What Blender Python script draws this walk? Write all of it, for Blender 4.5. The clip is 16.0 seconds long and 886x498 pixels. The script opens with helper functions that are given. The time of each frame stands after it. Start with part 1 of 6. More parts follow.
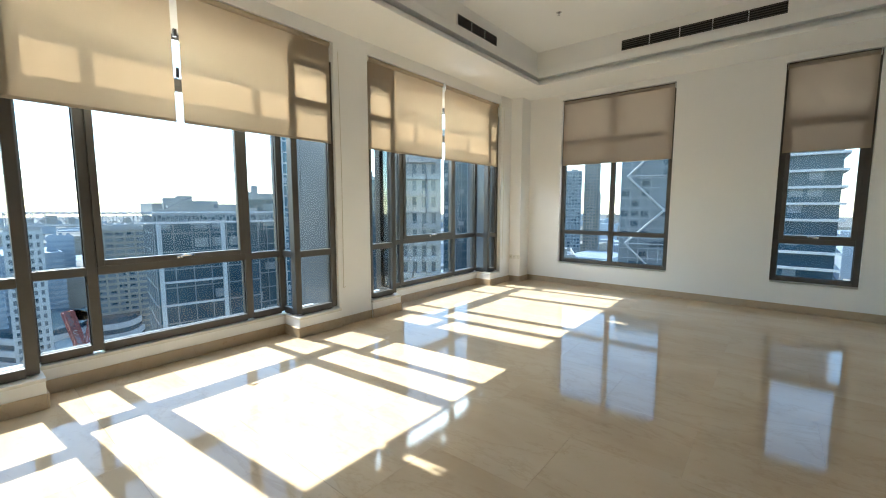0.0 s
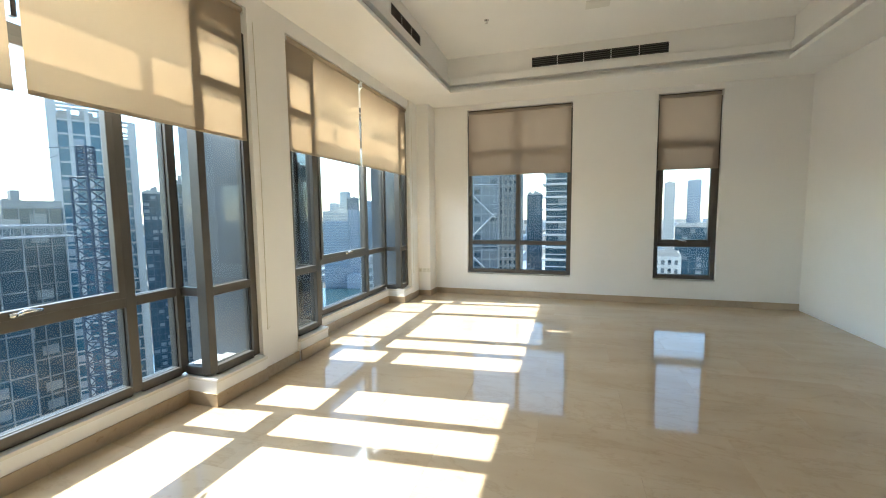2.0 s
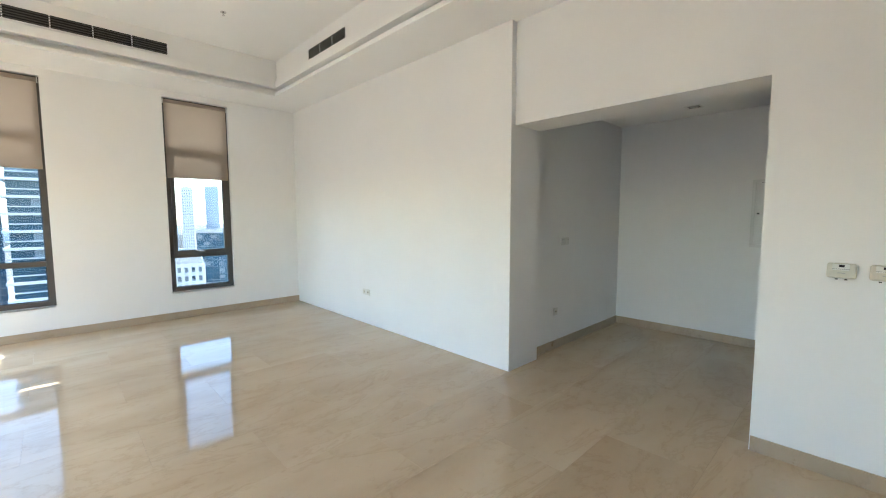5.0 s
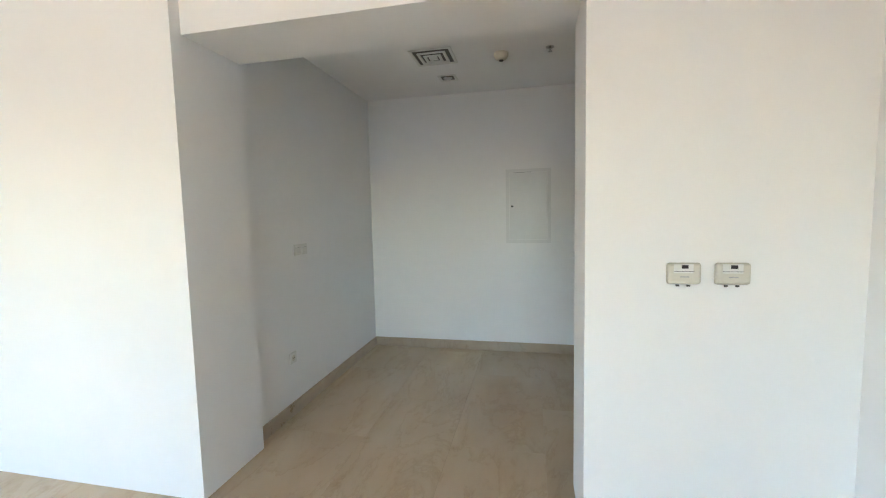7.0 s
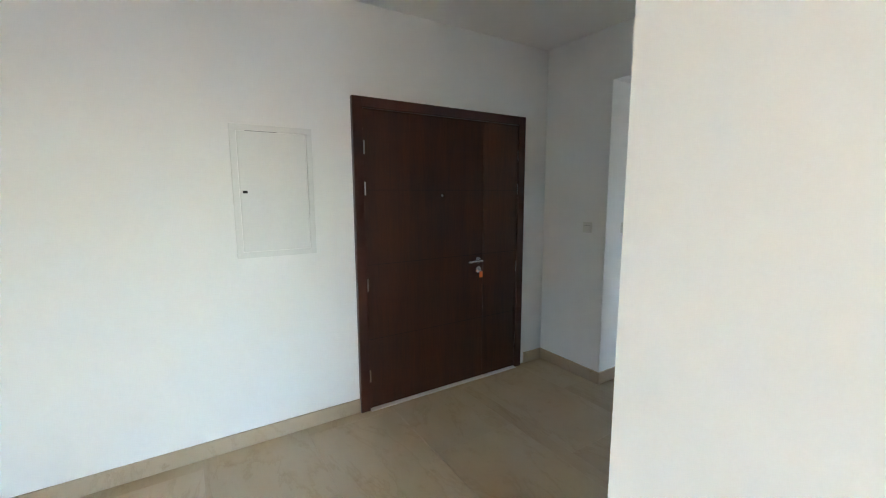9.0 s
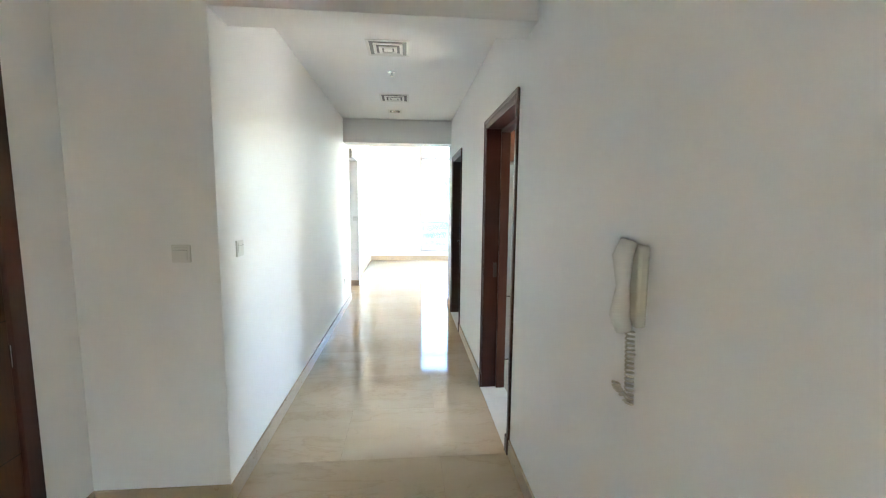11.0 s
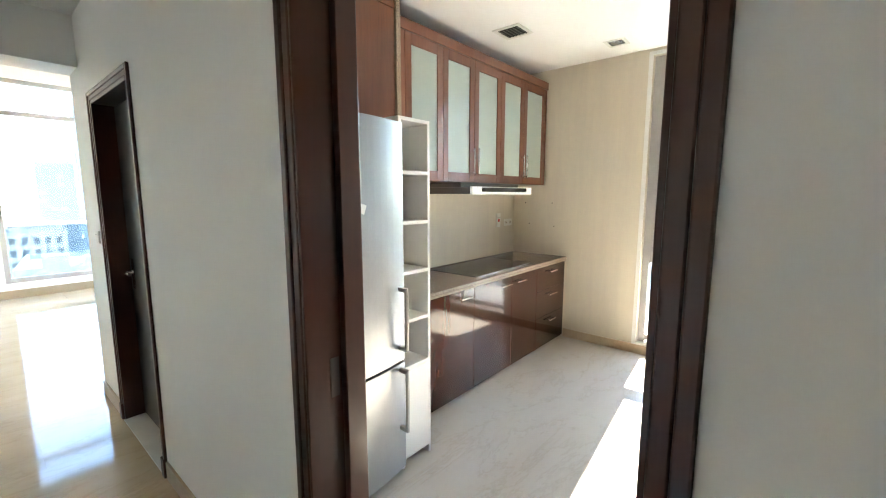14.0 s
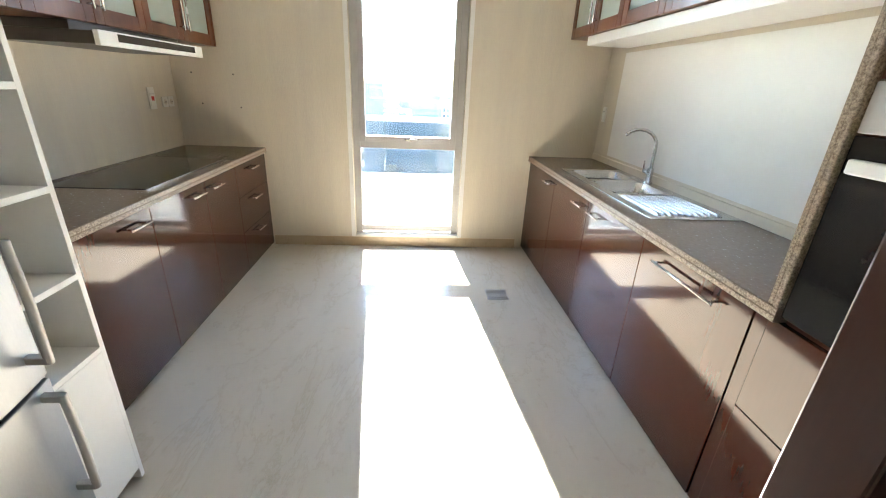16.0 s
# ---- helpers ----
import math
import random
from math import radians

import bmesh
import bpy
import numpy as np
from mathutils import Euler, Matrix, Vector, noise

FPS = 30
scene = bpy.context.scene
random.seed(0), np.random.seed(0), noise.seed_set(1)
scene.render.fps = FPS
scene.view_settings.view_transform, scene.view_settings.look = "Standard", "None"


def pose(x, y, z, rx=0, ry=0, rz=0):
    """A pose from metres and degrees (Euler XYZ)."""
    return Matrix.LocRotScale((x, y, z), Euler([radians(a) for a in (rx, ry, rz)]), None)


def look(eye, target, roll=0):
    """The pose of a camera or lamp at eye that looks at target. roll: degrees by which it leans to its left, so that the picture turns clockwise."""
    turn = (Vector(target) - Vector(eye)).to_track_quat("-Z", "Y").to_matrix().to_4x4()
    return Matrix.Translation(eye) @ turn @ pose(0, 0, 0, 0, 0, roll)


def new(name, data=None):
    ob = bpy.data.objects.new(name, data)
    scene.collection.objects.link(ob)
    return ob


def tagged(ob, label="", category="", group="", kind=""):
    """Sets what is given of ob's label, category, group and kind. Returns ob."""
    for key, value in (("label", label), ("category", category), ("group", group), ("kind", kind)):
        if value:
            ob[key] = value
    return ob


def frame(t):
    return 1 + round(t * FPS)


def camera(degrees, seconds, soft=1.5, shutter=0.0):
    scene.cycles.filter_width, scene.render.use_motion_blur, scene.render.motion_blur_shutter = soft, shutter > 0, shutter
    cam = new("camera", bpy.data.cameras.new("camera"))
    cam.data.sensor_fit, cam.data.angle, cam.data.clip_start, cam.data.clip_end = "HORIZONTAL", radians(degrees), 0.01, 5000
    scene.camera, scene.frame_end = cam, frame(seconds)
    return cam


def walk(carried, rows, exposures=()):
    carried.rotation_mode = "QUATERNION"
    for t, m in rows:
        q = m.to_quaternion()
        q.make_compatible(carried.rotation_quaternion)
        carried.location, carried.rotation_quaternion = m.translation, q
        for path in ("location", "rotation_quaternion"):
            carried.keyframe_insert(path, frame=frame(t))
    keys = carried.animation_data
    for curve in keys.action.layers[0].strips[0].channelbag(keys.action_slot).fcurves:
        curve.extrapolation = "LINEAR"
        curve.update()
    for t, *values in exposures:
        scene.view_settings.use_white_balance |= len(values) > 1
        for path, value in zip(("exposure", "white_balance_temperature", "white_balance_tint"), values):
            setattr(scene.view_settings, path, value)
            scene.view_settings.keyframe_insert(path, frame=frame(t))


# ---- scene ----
cam = camera(95.0, 16.0, 1.1)
PATH = [
    (0, (-1.959, -7.14, 1.424), (-3.215, -5.599, 1.214), 0.0),
    (0.5, (-2.258, -7.188, 1.458), (-3.42, -5.576, 1.231), -0.2),
    (1, (-2.586, -7.285, 1.457), (-3.623, -5.59, 1.236), -0.3),
    (1.5, (-2.927, -7.305, 1.47), (-3.782, -5.509, 1.264), -0.6),
    (2, (-3.263, -7.195, 1.503), (-3.855, -5.293, 1.323), -0.6),
    (2.5, (-3.468, -7.152, 1.519), (-3.715, -5.173, 1.36), -0.6),
    (3, (-3.576, -7.183, 1.528), (-3.432, -5.193, 1.39), -0.5),
    (3.5, (-3.586, -7.232, 1.607), (-3.065, -5.307, 1.451), -0.4),
    (4, (-3.502, -7.245, 1.575), (-2.666, -5.434, 1.424), -0.3),
    (4.5, (-3.412, -7.233, 1.575), (-2.292, -5.583, 1.416), -0.1),
    (5, (-3.209, -7.201, 1.565), (-1.83, -5.763, 1.399), -0.1),
    (5.2, (-3.132, -7.179, 1.54), (-1.651, -5.845, 1.38), -0.1),
    (7.3, (-1.45, -6.365, 1.496), (0.527, -6.115, 1.324), -1.3),
    (7.5, (-1.258, -6.274, 1.522), (0.73, -6.145, 1.346), -1.3),
    (8, (-0.762, -6.159, 1.519), (1.221, -6.332, 1.327), -1.6),
    (8.5, (-0.353, -6.093, 1.592), (1.559, -6.615, 1.329), -0.6),
    (9, (0.005, -6.02, 1.565), (1.679, -7.08, 1.294), -0.2),
    (9.5, (0.362, -6.122, 1.535), (1.617, -7.657, 1.279), 0.3),
    (10, (0.672, -6.303, 1.541), (1.35, -8.172, 1.319), 0.6),
    (10.2, (0.776, -6.384, 1.532), (1.192, -8.329, 1.318), 0.8),
    (12.3, (1.332, -7.772, 1.532), (0.925, -9.715, 1.291), 0.2),
    (12.5, (1.294, -7.956, 1.527), (0.835, -9.886, 1.279), -0.0),
    (13, (1.242, -8.358, 1.524), (0.516, -10.205, 1.281), 0.4),
    (13.5, (1.214, -8.745, 1.534), (0.088, -10.379, 1.281), -0.2),
    (14, (1.067, -9.018, 1.540), (-0.443, -10.303, 1.274), 0.0),
    (14.5, (0.837, -9.276, 1.555), (-0.972, -10.081, 1.269), 0.4),
    (15, (0.680, -9.404, 1.521), (-1.275, -9.711, 1.230), -0.1),
    (15.5, (0.597, -9.530, 1.505), (-1.354, -9.466, 1.069), 0.9),
    (16, (0.580, -9.546, 1.436), (-1.269, -9.386, 0.692), 2.7),
]
walk(cam, [(t, look(eye, target, roll)) for t, eye, target, roll in PATH],
     [(0, 2.9, 6000, 3), (2.5, 3.2, 6300, 4), (4.5, 3.7, 6000, 6), (5.2, 3.85, 5800, 7), (7.3, 4.45, 5800, 9), (8.5, 5.05, 5700, 9), (9.5, 5.5, 5700, 9), (10.2, 6.0, 6200, 10), (12.5, 6.0, 6300, 12), (13.5, 5.7, 6600, 11), (14, 5.5, 6700, 10), (14.5, 5.25, 6700, 10), (15, 5.05, 6600, 10), (16, 5.1, 6700, 10)])

# ---- light ----
SUN_DIR = Vector((1.0, 0.09, -0.95)).normalized()
world = bpy.data.worlds.new("sky_world")
scene.world = world
world.use_nodes = True
wn = world.node_tree
sky = wn.nodes.new("ShaderNodeTexSky")
sky.sky_type = 'NISHITA'
sky.sun_disc = False
sky.sun_elevation = math.asin(-SUN_DIR.z)
sky.sun_rotation = math.atan2(-SUN_DIR.x, -SUN_DIR.y)
sky.dust_density = 0.15
sky.air_density = 1.0
wn.nodes["Background"].inputs[1].default_value = 0.15
wn.links.new(sky.outputs[0], wn.nodes["Background"].inputs[0])

sun_data = bpy.data.lights.new("sun", 'SUN')
sun_data.energy = 2.1
sun_data.angle = radians(0.5)
sun_data.color = (1.0, 0.96, 0.90)
sun = new("sun", sun_data)
sun.matrix_world = look((-20, -8, 25), Vector((-20, -8, 25)) + SUN_DIR)


# daylight that enters through the openings, behind the lowered blinds 
def window_light(name, at, toward, w, h, watts):
    ld = bpy.data.lights.new(name, 'AREA')
    ld.shape, ld.size, ld.size_y, ld.energy = 'RECTANGLE', w, h, watts
    ld.color = (0.93, 0.97, 1.0)
    ob = new(name, ld)
    ob.matrix_world = look(at, toward)


window_light("sky_light_west", (-6.42, -5.78, 2.62), (0, -5.78, 2.3), 2.6, 0.55, 20)
window_light("sky_light_west", (-6.42, -2.2, 2.62), (0, -2.2, 2.3), 2.6, 0.55, 20)
window_light("sky_light_north", (-4.13, 0.27, 2.78), (-4.13, -6, 2.7), 1.7, 0.95, 5)
window_light("sky_light_north", (-1.52, 0.27, 2.78), (-1.52, -6, 2.7), 0.85, 0.95, 2.5)


# ---- materials ----
def mat_new(name):
    m = bpy.data.materials.new(name)
    m.use_nodes = True
    nt = m.node_tree
    return m, nt, nt.nodes["Principled BSDF"]


def node(nt, kind, **props):
    n = nt.nodes.new(kind)
    for k, v in props.items():
        n.inputs[k].default_value = v
    return n


def ramp(nt, stops):
    r = nt.nodes.new("ShaderNodeValToRGB")
    e = r.color_ramp.elements
    while len(e) < len(stops):
        e.new(0.5)
    for el, (p, c) in zip(e, stops):
        el.position = p
        el.color = (*c, 1)
    return r


def surface(name, c1, c2, scale=3.0, detail=6.0, rough=0.5, rough2=None, metal=0.0, bump=0.05, fine=60.0, coat=0.0, stretch=(1, 1, 1), spec=0.5):
    """Two-scale procedural surface: broad colour variation, fine grain, relief."""
    m, nt, b = mat_new(name)
    tc = nt.nodes.new("ShaderNodeTexCoord")
    mp = nt.nodes.new("ShaderNodeMapping")
    mp.inputs["Scale"].default_value = stretch
    nt.links.new(tc.outputs["Object"], mp.inputs[0])
    n1 = node(nt, "ShaderNodeTexNoise", Scale=scale, Detail=detail, Roughness=0.6)
    n2 = node(nt, "ShaderNodeTexNoise", Scale=fine, Detail=3.0)
    nt.links.new(mp.outputs[0], n1.inputs[0])
    nt.links.new(mp.outputs[0], n2.inputs[0])
    r = ramp(nt, [(0.3, c1), (0.72, c2)])
    mixf = nt.nodes.new("ShaderNodeMath")
    mixf.operation = 'MULTIPLY_ADD'
    mixf.inputs[1].default_value = 0.25
    nt.links.new(n2.outputs[0], mixf.inputs[0])
    off = nt.nodes.new("ShaderNodeMath")
    off.operation = 'SUBTRACT'
    off.inputs[1].default_value = 0.125
    nt.links.new(n1.outputs[0], off.inputs[0])
    nt.links.new(off.outputs[0], mixf.inputs[2])
    nt.links.new(mixf.outputs[0], r.inputs[0])
    nt.links.new(r.outputs[0], b.inputs["Base Color"])
    rr = nt.nodes.new("ShaderNodeMapRange")
    rr.inputs[3].default_value = rough
    rr.inputs[4].default_value = rough2 if rough2 is not None else rough * 1.15
    nt.links.new(n1.outputs[0], rr.inputs[0])
    nt.links.new(rr.outputs[0], b.inputs["Roughness"])
    b.inputs["Metallic"].default_value = metal
    b.inputs["Coat Weight"].default_value = coat
    b.inputs["Coat Roughness"].default_value = 0.05
    b.inputs["Specular IOR Level"].default_value = spec
    if bump:
        bp = nt.nodes.new("ShaderNodeBump")
        bp.inputs["Strength"].default_value = bump
        bp.inputs["Distance"].default_value = 0.004
        nt.links.new(n2.outputs[0], bp.inputs["Height"])
        nt.links.new(bp.outputs[0], b.inputs["Normal"])
    return m


def marble(name, c1, c2, c3, rough, vein=0.5):
    """Polished limestone: cloudy bands that run along x, fine wandering veins, specks; every slab cut from another place."""
    m, nt, b = mat_new(name)
    tc = nt.nodes.new("ShaderNodeTexCoord")
    info = nt.nodes.new("ShaderNodeObjectInfo")
    cmb = nt.nodes.new("ShaderNodeCombineXYZ")
    for i in range(3):
        nt.links.new(info.outputs["Random"], cmb.inputs[i])
    shift = nt.nodes.new("ShaderNodeVectorMath")
    shift.operation = 'SCALE'
    shift.inputs[3].default_value = 37.0
    nt.links.new(cmb.outputs[0], shift.inputs[0])
    add = nt.nodes.new("ShaderNodeVectorMath")
    nt.links.new(tc.outputs["Object"], add.inputs[0])
    nt.links.new(shift.outputs[0], add.inputs[1])
    mp = nt.nodes.new("ShaderNodeMapping")
    mp.inputs["Scale"].default_value = (0.55, 1.5, 1)
    mp.inputs["Rotation"].default_value = (0, 0, 0.06)
    nt.links.new(add.outputs[0], mp.inputs[0])
    n1 = node(nt, "ShaderNodeTexNoise", Scale=1.4, Detail=6.0, Roughness=0.55, Distortion=0.3)
    n2 = node(nt, "ShaderNodeTexNoise", Scale=1.5, Detail=7.0, Roughness=0.66, Distortion=0.5)
    n3 = node(nt, "ShaderNodeTexNoise", Scale=11.0, Detail=8.0, Roughness=0.7)
    n4 = node(nt, "ShaderNodeTexNoise", Scale=90.0, Detail=2.0)
    for n in (n1, n2):
        nt.links.new(mp.outputs[0], n.inputs[0])
    for n in (n3, n4):
        nt.links.new(add.outputs[0], n.inputs[0])
    r1 = ramp(nt, [(0.22, c1), (0.5, c2), (0.78, c3)])
    nt.links.new(n1.outputs[0], r1.inputs[0])
    r2 = ramp(nt, [(0.455, (1, 1, 1)), (0.487, (0.86, 0.82, 0.76)), (0.495, (0.62, 0.54, 0.45)), (0.51, (1, 1, 1))])
    nt.links.new(n2.outputs[0], r2.inputs[0])
    r3 = ramp(nt, [(0.26, (0.74, 0.69, 0.62)), (0.42, (1, 1, 1))])
    nt.links.new(n3.outputs[0], r3.inputs[0])
    col = r1.outputs[0]
    for rr, amount in ((r2, vein * 0.5), (r3, vein)):
        mx = nt.nodes.new("ShaderNodeMix")
        mx.data_type = 'RGBA'
        mx.blend_type = 'MULTIPLY'
        mx.inputs[0].default_value = amount
        nt.links.new(col, mx.inputs[6])
        nt.links.new(rr.outputs[0], mx.inputs[7])
        col = mx.outputs[2]
    tone = nt.nodes.new("ShaderNodeHueSaturation")
    vr = nt.nodes.new("ShaderNodeMapRange")
    vr.inputs[3].default_value = 0.97
    vr.inputs[4].default_value = 1.03
    nt.links.new(info.outputs["Random"], vr.inputs[0])
    nt.links.new(vr.outputs[0], tone.inputs["Value"])
    nt.links.new(col, tone.inputs["Color"])
    nt.links.new(tone.outputs[0], b.inputs["Base Color"])
    rg = nt.nodes.new("ShaderNodeMapRange")
    rg.inputs[3].default_value = rough * 0.6
    rg.inputs[4].default_value = rough * 1.5
    nt.links.new(n3.outputs[0], rg.inputs[0])
    nt.links.new(rg.outputs[0], b.inputs["Roughness"])
    bp = nt.nodes.new("ShaderNodeBump")
    bp.inputs["Strength"].default_value = 0.015
    bp.inputs["Distance"].default_value = 0.002
    nt.links.new(n4.outputs[0], bp.inputs["Height"])
    nt.links.new(bp.outputs[0], b.inputs["Normal"])
    return m


def wood(name, c1, c2, rough=0.35, coat=0.3, axis=2, fine=1.0):
    """Stained timber with grain along one axis."""
    m, nt, b = mat_new(name)
    tc = nt.nodes.new("ShaderNodeTexCoord")
    mp = nt.nodes.new("ShaderNodeMapping")
    s = [9.0 * fine, 9.0 * fine, 9.0 * fine]
    s[axis] = 0.7
    mp.inputs["Scale"].default_value = s
    nt.links.new(tc.outputs["Object"], mp.inputs[0])
    n1 = node(nt, "ShaderNodeTexNoise", Scale=1.0, Detail=6.0, Roughness=0.6, Distortion=0.8)
    n2 = node(nt, "ShaderNodeTexNoise", Scale=9.0, Detail=4.0, Roughness=0.6)
    nt.links.new(mp.outputs[0], n1.inputs[0])
    nt.links.new(mp.outputs[0], n2.inputs[0])
    mixf = nt.nodes.new("ShaderNodeMix")
    mixf.inputs[0].default_value = 0.4
    nt.links.new(n1.outputs[0], mixf.inputs[2])
    nt.links.new(n2.outputs[0], mixf.inputs[3])
    r = ramp(nt, [(0.32, c1), (0.68, c2)])
    nt.links.new(mixf.outputs[0], r.inputs[0])
    nt.links.new(r.outputs[0], b.inputs["Base Color"])
    b.inputs["Roughness"].default_value = rough
    b.inputs["Coat Weight"].default_value = coat
    b.inputs["Coat Roughness"].default_value = 0.08
    bp = nt.nodes.new("ShaderNodeBump")
    bp.inputs["Strength"].default_value = 0.012
    bp.inputs["Distance"].default_value = 0.002
    nt.links.new(n2.outputs[0], bp.inputs["Height"])
    nt.links.new(bp.outputs[0], b.inputs["Normal"])
    return m


def glass_mat(name, tint=(0.93, 0.97, 0.97), gloss=1.0):
    """Thin clear pane: sees straight through, with a Fresnel gloss."""
    m = bpy.data.materials.new(name)
    m.use_nodes = True
    nt = m.node_tree
    nt.nodes.clear()
    out = nt.nodes.new("ShaderNodeOutputMaterial")
    tr = nt.nodes.new("ShaderNodeBsdfTransparent")
    tr.inputs[0].default_value = (*tint, 1)
    gl = nt.nodes.new("ShaderNodeBsdfGlossy")
    gl.inputs["Roughness"].default_value = 0.01
    lw = nt.nodes.new("ShaderNodeLayerWeight")
    pw = nt.nodes.new("ShaderNodeMath")
    pw.operation = 'POWER'
    pw.inputs[1].default_value = 5.0
    nt.links.new(lw.outputs["Facing"], pw.inputs[0])
    fr = nt.nodes.new("ShaderNodeMath")
    fr.operation = 'MULTIPLY_ADD'
    fr.inputs[1].default_value = 0.8
    fr.inputs[2].default_value = 0.025
    nt.links.new(pw.outputs[0], fr.inputs[0])
    lw.inputs[0].default_value = 0.5
    mx = nt.nodes.new("ShaderNodeMixShader")
    nt.links.new(fr.outputs[0], mx.inputs[0])
    nt.links.new(tr.outputs[0], mx.inputs[1])
    nt.links.new(gl.outputs[0], mx.inputs[2])
    nt.links.new(mx.outputs[0], out.inputs[0])
    return m


def blind_mat(name, c, through_share=0.45):
    m = bpy.data.materials.new(name)
    m.use_nodes = True
    nt = m.node_tree
    nt.nodes.clear()
    out = nt.nodes.new("ShaderNodeOutputMaterial")
    tc = nt.nodes.new("ShaderNodeTexCoord")
    w = node(nt, "ShaderNodeTexNoise", Scale=350.0, Detail=2.0)
    w2 = node(nt, "ShaderNodeTexNoise", Scale=2.0, Detail=3.0)
    nt.links.new(tc.outputs["Object"], w.inputs[0])
    nt.links.new(tc.outputs["Object"], w2.inputs[0])
    ad = nt.nodes.new("ShaderNodeMath")
    ad.operation = 'ADD'
    nt.links.new(w.outputs[0], ad.inputs[0])
    nt.links.new(w2.outputs[0], ad.inputs[1])
    r = ramp(nt, [(0.3, tuple(v * 0.92 for v in c)), (0.7, c)])
    hf = nt.nodes.new("ShaderNodeMath")
    hf.operation = 'MULTIPLY'
    hf.inputs[1].default_value = 0.5
    nt.links.new(ad.outputs[0], hf.inputs[0])
    nt.links.new(hf.outputs[0], r.inputs[0])
    d = nt.nodes.new("ShaderNodeBsdfDiffuse")
    t = nt.nodes.new("ShaderNodeBsdfTranslucent")
    nt.links.new(r.outputs[0], d.inputs[0])
    nt.links.new(r.outputs[0], t.inputs[0])
    mx = nt.nodes.new("ShaderNodeMixShader")
    mx.inputs[0].default_value = through_share
    nt.links.new(d.outputs[0], mx.inputs[1])
    nt.links.new(t.outputs[0], mx.inputs[2])
    nt.links.new(mx.outputs[0], out.inputs[0])
    return m


M_WALL = surface("white_wall_paint", (0.85, 0.84, 0.82), (0.88, 0.87, 0.85), 1.2, 5, 0.55, 0.7, bump=0.05, fine=220)
M_CEIL = surface("white_ceiling_paint", (0.85, 0.84, 0.82), (0.88, 0.87, 0.85), 1.0, 4, 0.5, 0.65, bump=0.04, fine=200)
M_KWALL = surface("beige_wallpaper", (0.60, 0.545, 0.455), (0.655, 0.60, 0.485), 2.0, 5, 0.6, 0.7, bump=0.35, fine=30, stretch=(5, 5, 0.5))
M_FLOOR = marble("polished_beige_marble", (0.47, 0.355, 0.225), (0.53, 0.415, 0.275), (0.58, 0.47, 0.325), 0.07)
M_KFLOOR = marble("grey_beige_tile", (0.50, 0.455, 0.375), (0.56, 0.515, 0.435), (0.60, 0.56, 0.485), 0.2, 0.45)
M_BASE = marble("beige_marble_skirting", (0.40, 0.305, 0.20), (0.46, 0.36, 0.245), (0.50, 0.40, 0.285), 0.3)
M_SILL = surface("white_stone_sill", (0.68, 0.65, 0.58), (0.76, 0.73, 0.67), 6, 6, 0.25, 0.35, bump=0.03)
M_FRAME = surface("bronze_aluminium", (0.085, 0.078, 0.07), (0.105, 0.097, 0.088), 4, 4, 0.38, 0.48, metal=0.35, bump=0.02)
M_ALU = surface("silver_aluminium", (0.42, 0.41, 0.40), (0.48, 0.47, 0.46), 4, 4, 0.4, 0.5, metal=0.5, bump=0.02)
M_GASKET = surface("black_rubber_gasket", (0.015, 0.015, 0.015), (0.025, 0.025, 0.025), 8, 3, 0.6)
M_GLASS = glass_mat("tinted_window_glass", (0.66, 0.68, 0.68))
M_BLIND = blind_mat("beige_roller_fabric", (0.60, 0.505, 0.385), 0.5)
M_BLIND_TAUPE = blind_mat("taupe_roller_fabric", (0.47, 0.395, 0.32), 0.45)
M_DOOR = wood("dark_walnut_veneer", (0.030, 0.009, 0.003), (0.070, 0.022, 0.006), 0.45, 0.0)
M_BLACKDOOR = wood("black_brown_veneer", (0.008, 0.004, 0.003), (0.016, 0.008, 0.006), 0.4, 0.1)
M_CASING = wood("dark_mahogany_casing", (0.042, 0.011, 0.006), (0.062, 0.017, 0.008), 0.32, 0.12)
M_UPPER = wood("reddish_cabinet_veneer", (0.11, 0.033, 0.014), (0.175, 0.058, 0.024), 0.32, 0.2)
M_GLOSSCAB = wood("glossy_brown_laminate", (0.040, 0.012, 0.007), (0.052, 0.016, 0.009), 0.08, 0.0, fine=0.6)
M_FROST, frost_nodes, frost_shader = mat_new("frosted_green_glass")
frost_shader.inputs["Base Color"].default_value = (0.36, 0.425, 0.385, 1)
frost_shader.inputs["Roughness"].default_value = 0.28
frost_shader.inputs["Specular IOR Level"].default_value = 0.4
frost_grain = node(frost_nodes, "ShaderNodeTexNoise", Scale=900.0, Detail=1.0)
frost_bump = node(frost_nodes, "ShaderNodeBump", Strength=0.03, Distance=0.001)
frost_nodes.links.new(frost_grain.outputs[0], frost_bump.inputs["Height"])
frost_nodes.links.new(frost_bump.outputs[0], frost_shader.inputs["Normal"])
M_CHROME = surface("brushed_chrome", (0.62, 0.62, 0.62), (0.70, 0.70, 0.70), 8, 4, 0.22, 0.3, metal=1.0, bump=0.02)
M_STEEL = surface("brushed_stainless_steel", (0.32, 0.335, 0.35), (0.38, 0.395, 0.41), 2, 6, 0.32, 0.42, metal=0.9, bump=0.03, fine=120, stretch=(1.5, 1.5, 0.6))
M_GRANITE = surface("brown_grey_granite", (0.14, 0.105, 0.08), (0.47, 0.385, 0.30), 150, 3, 0.2, 0.3, bump=0.03, fine=400)
M_COUNTER = surface("taupe_worktop", (0.17, 0.125, 0.092), (0.22, 0.168, 0.125), 60, 4, 0.22, 0.3, bump=0.02, fine=300)
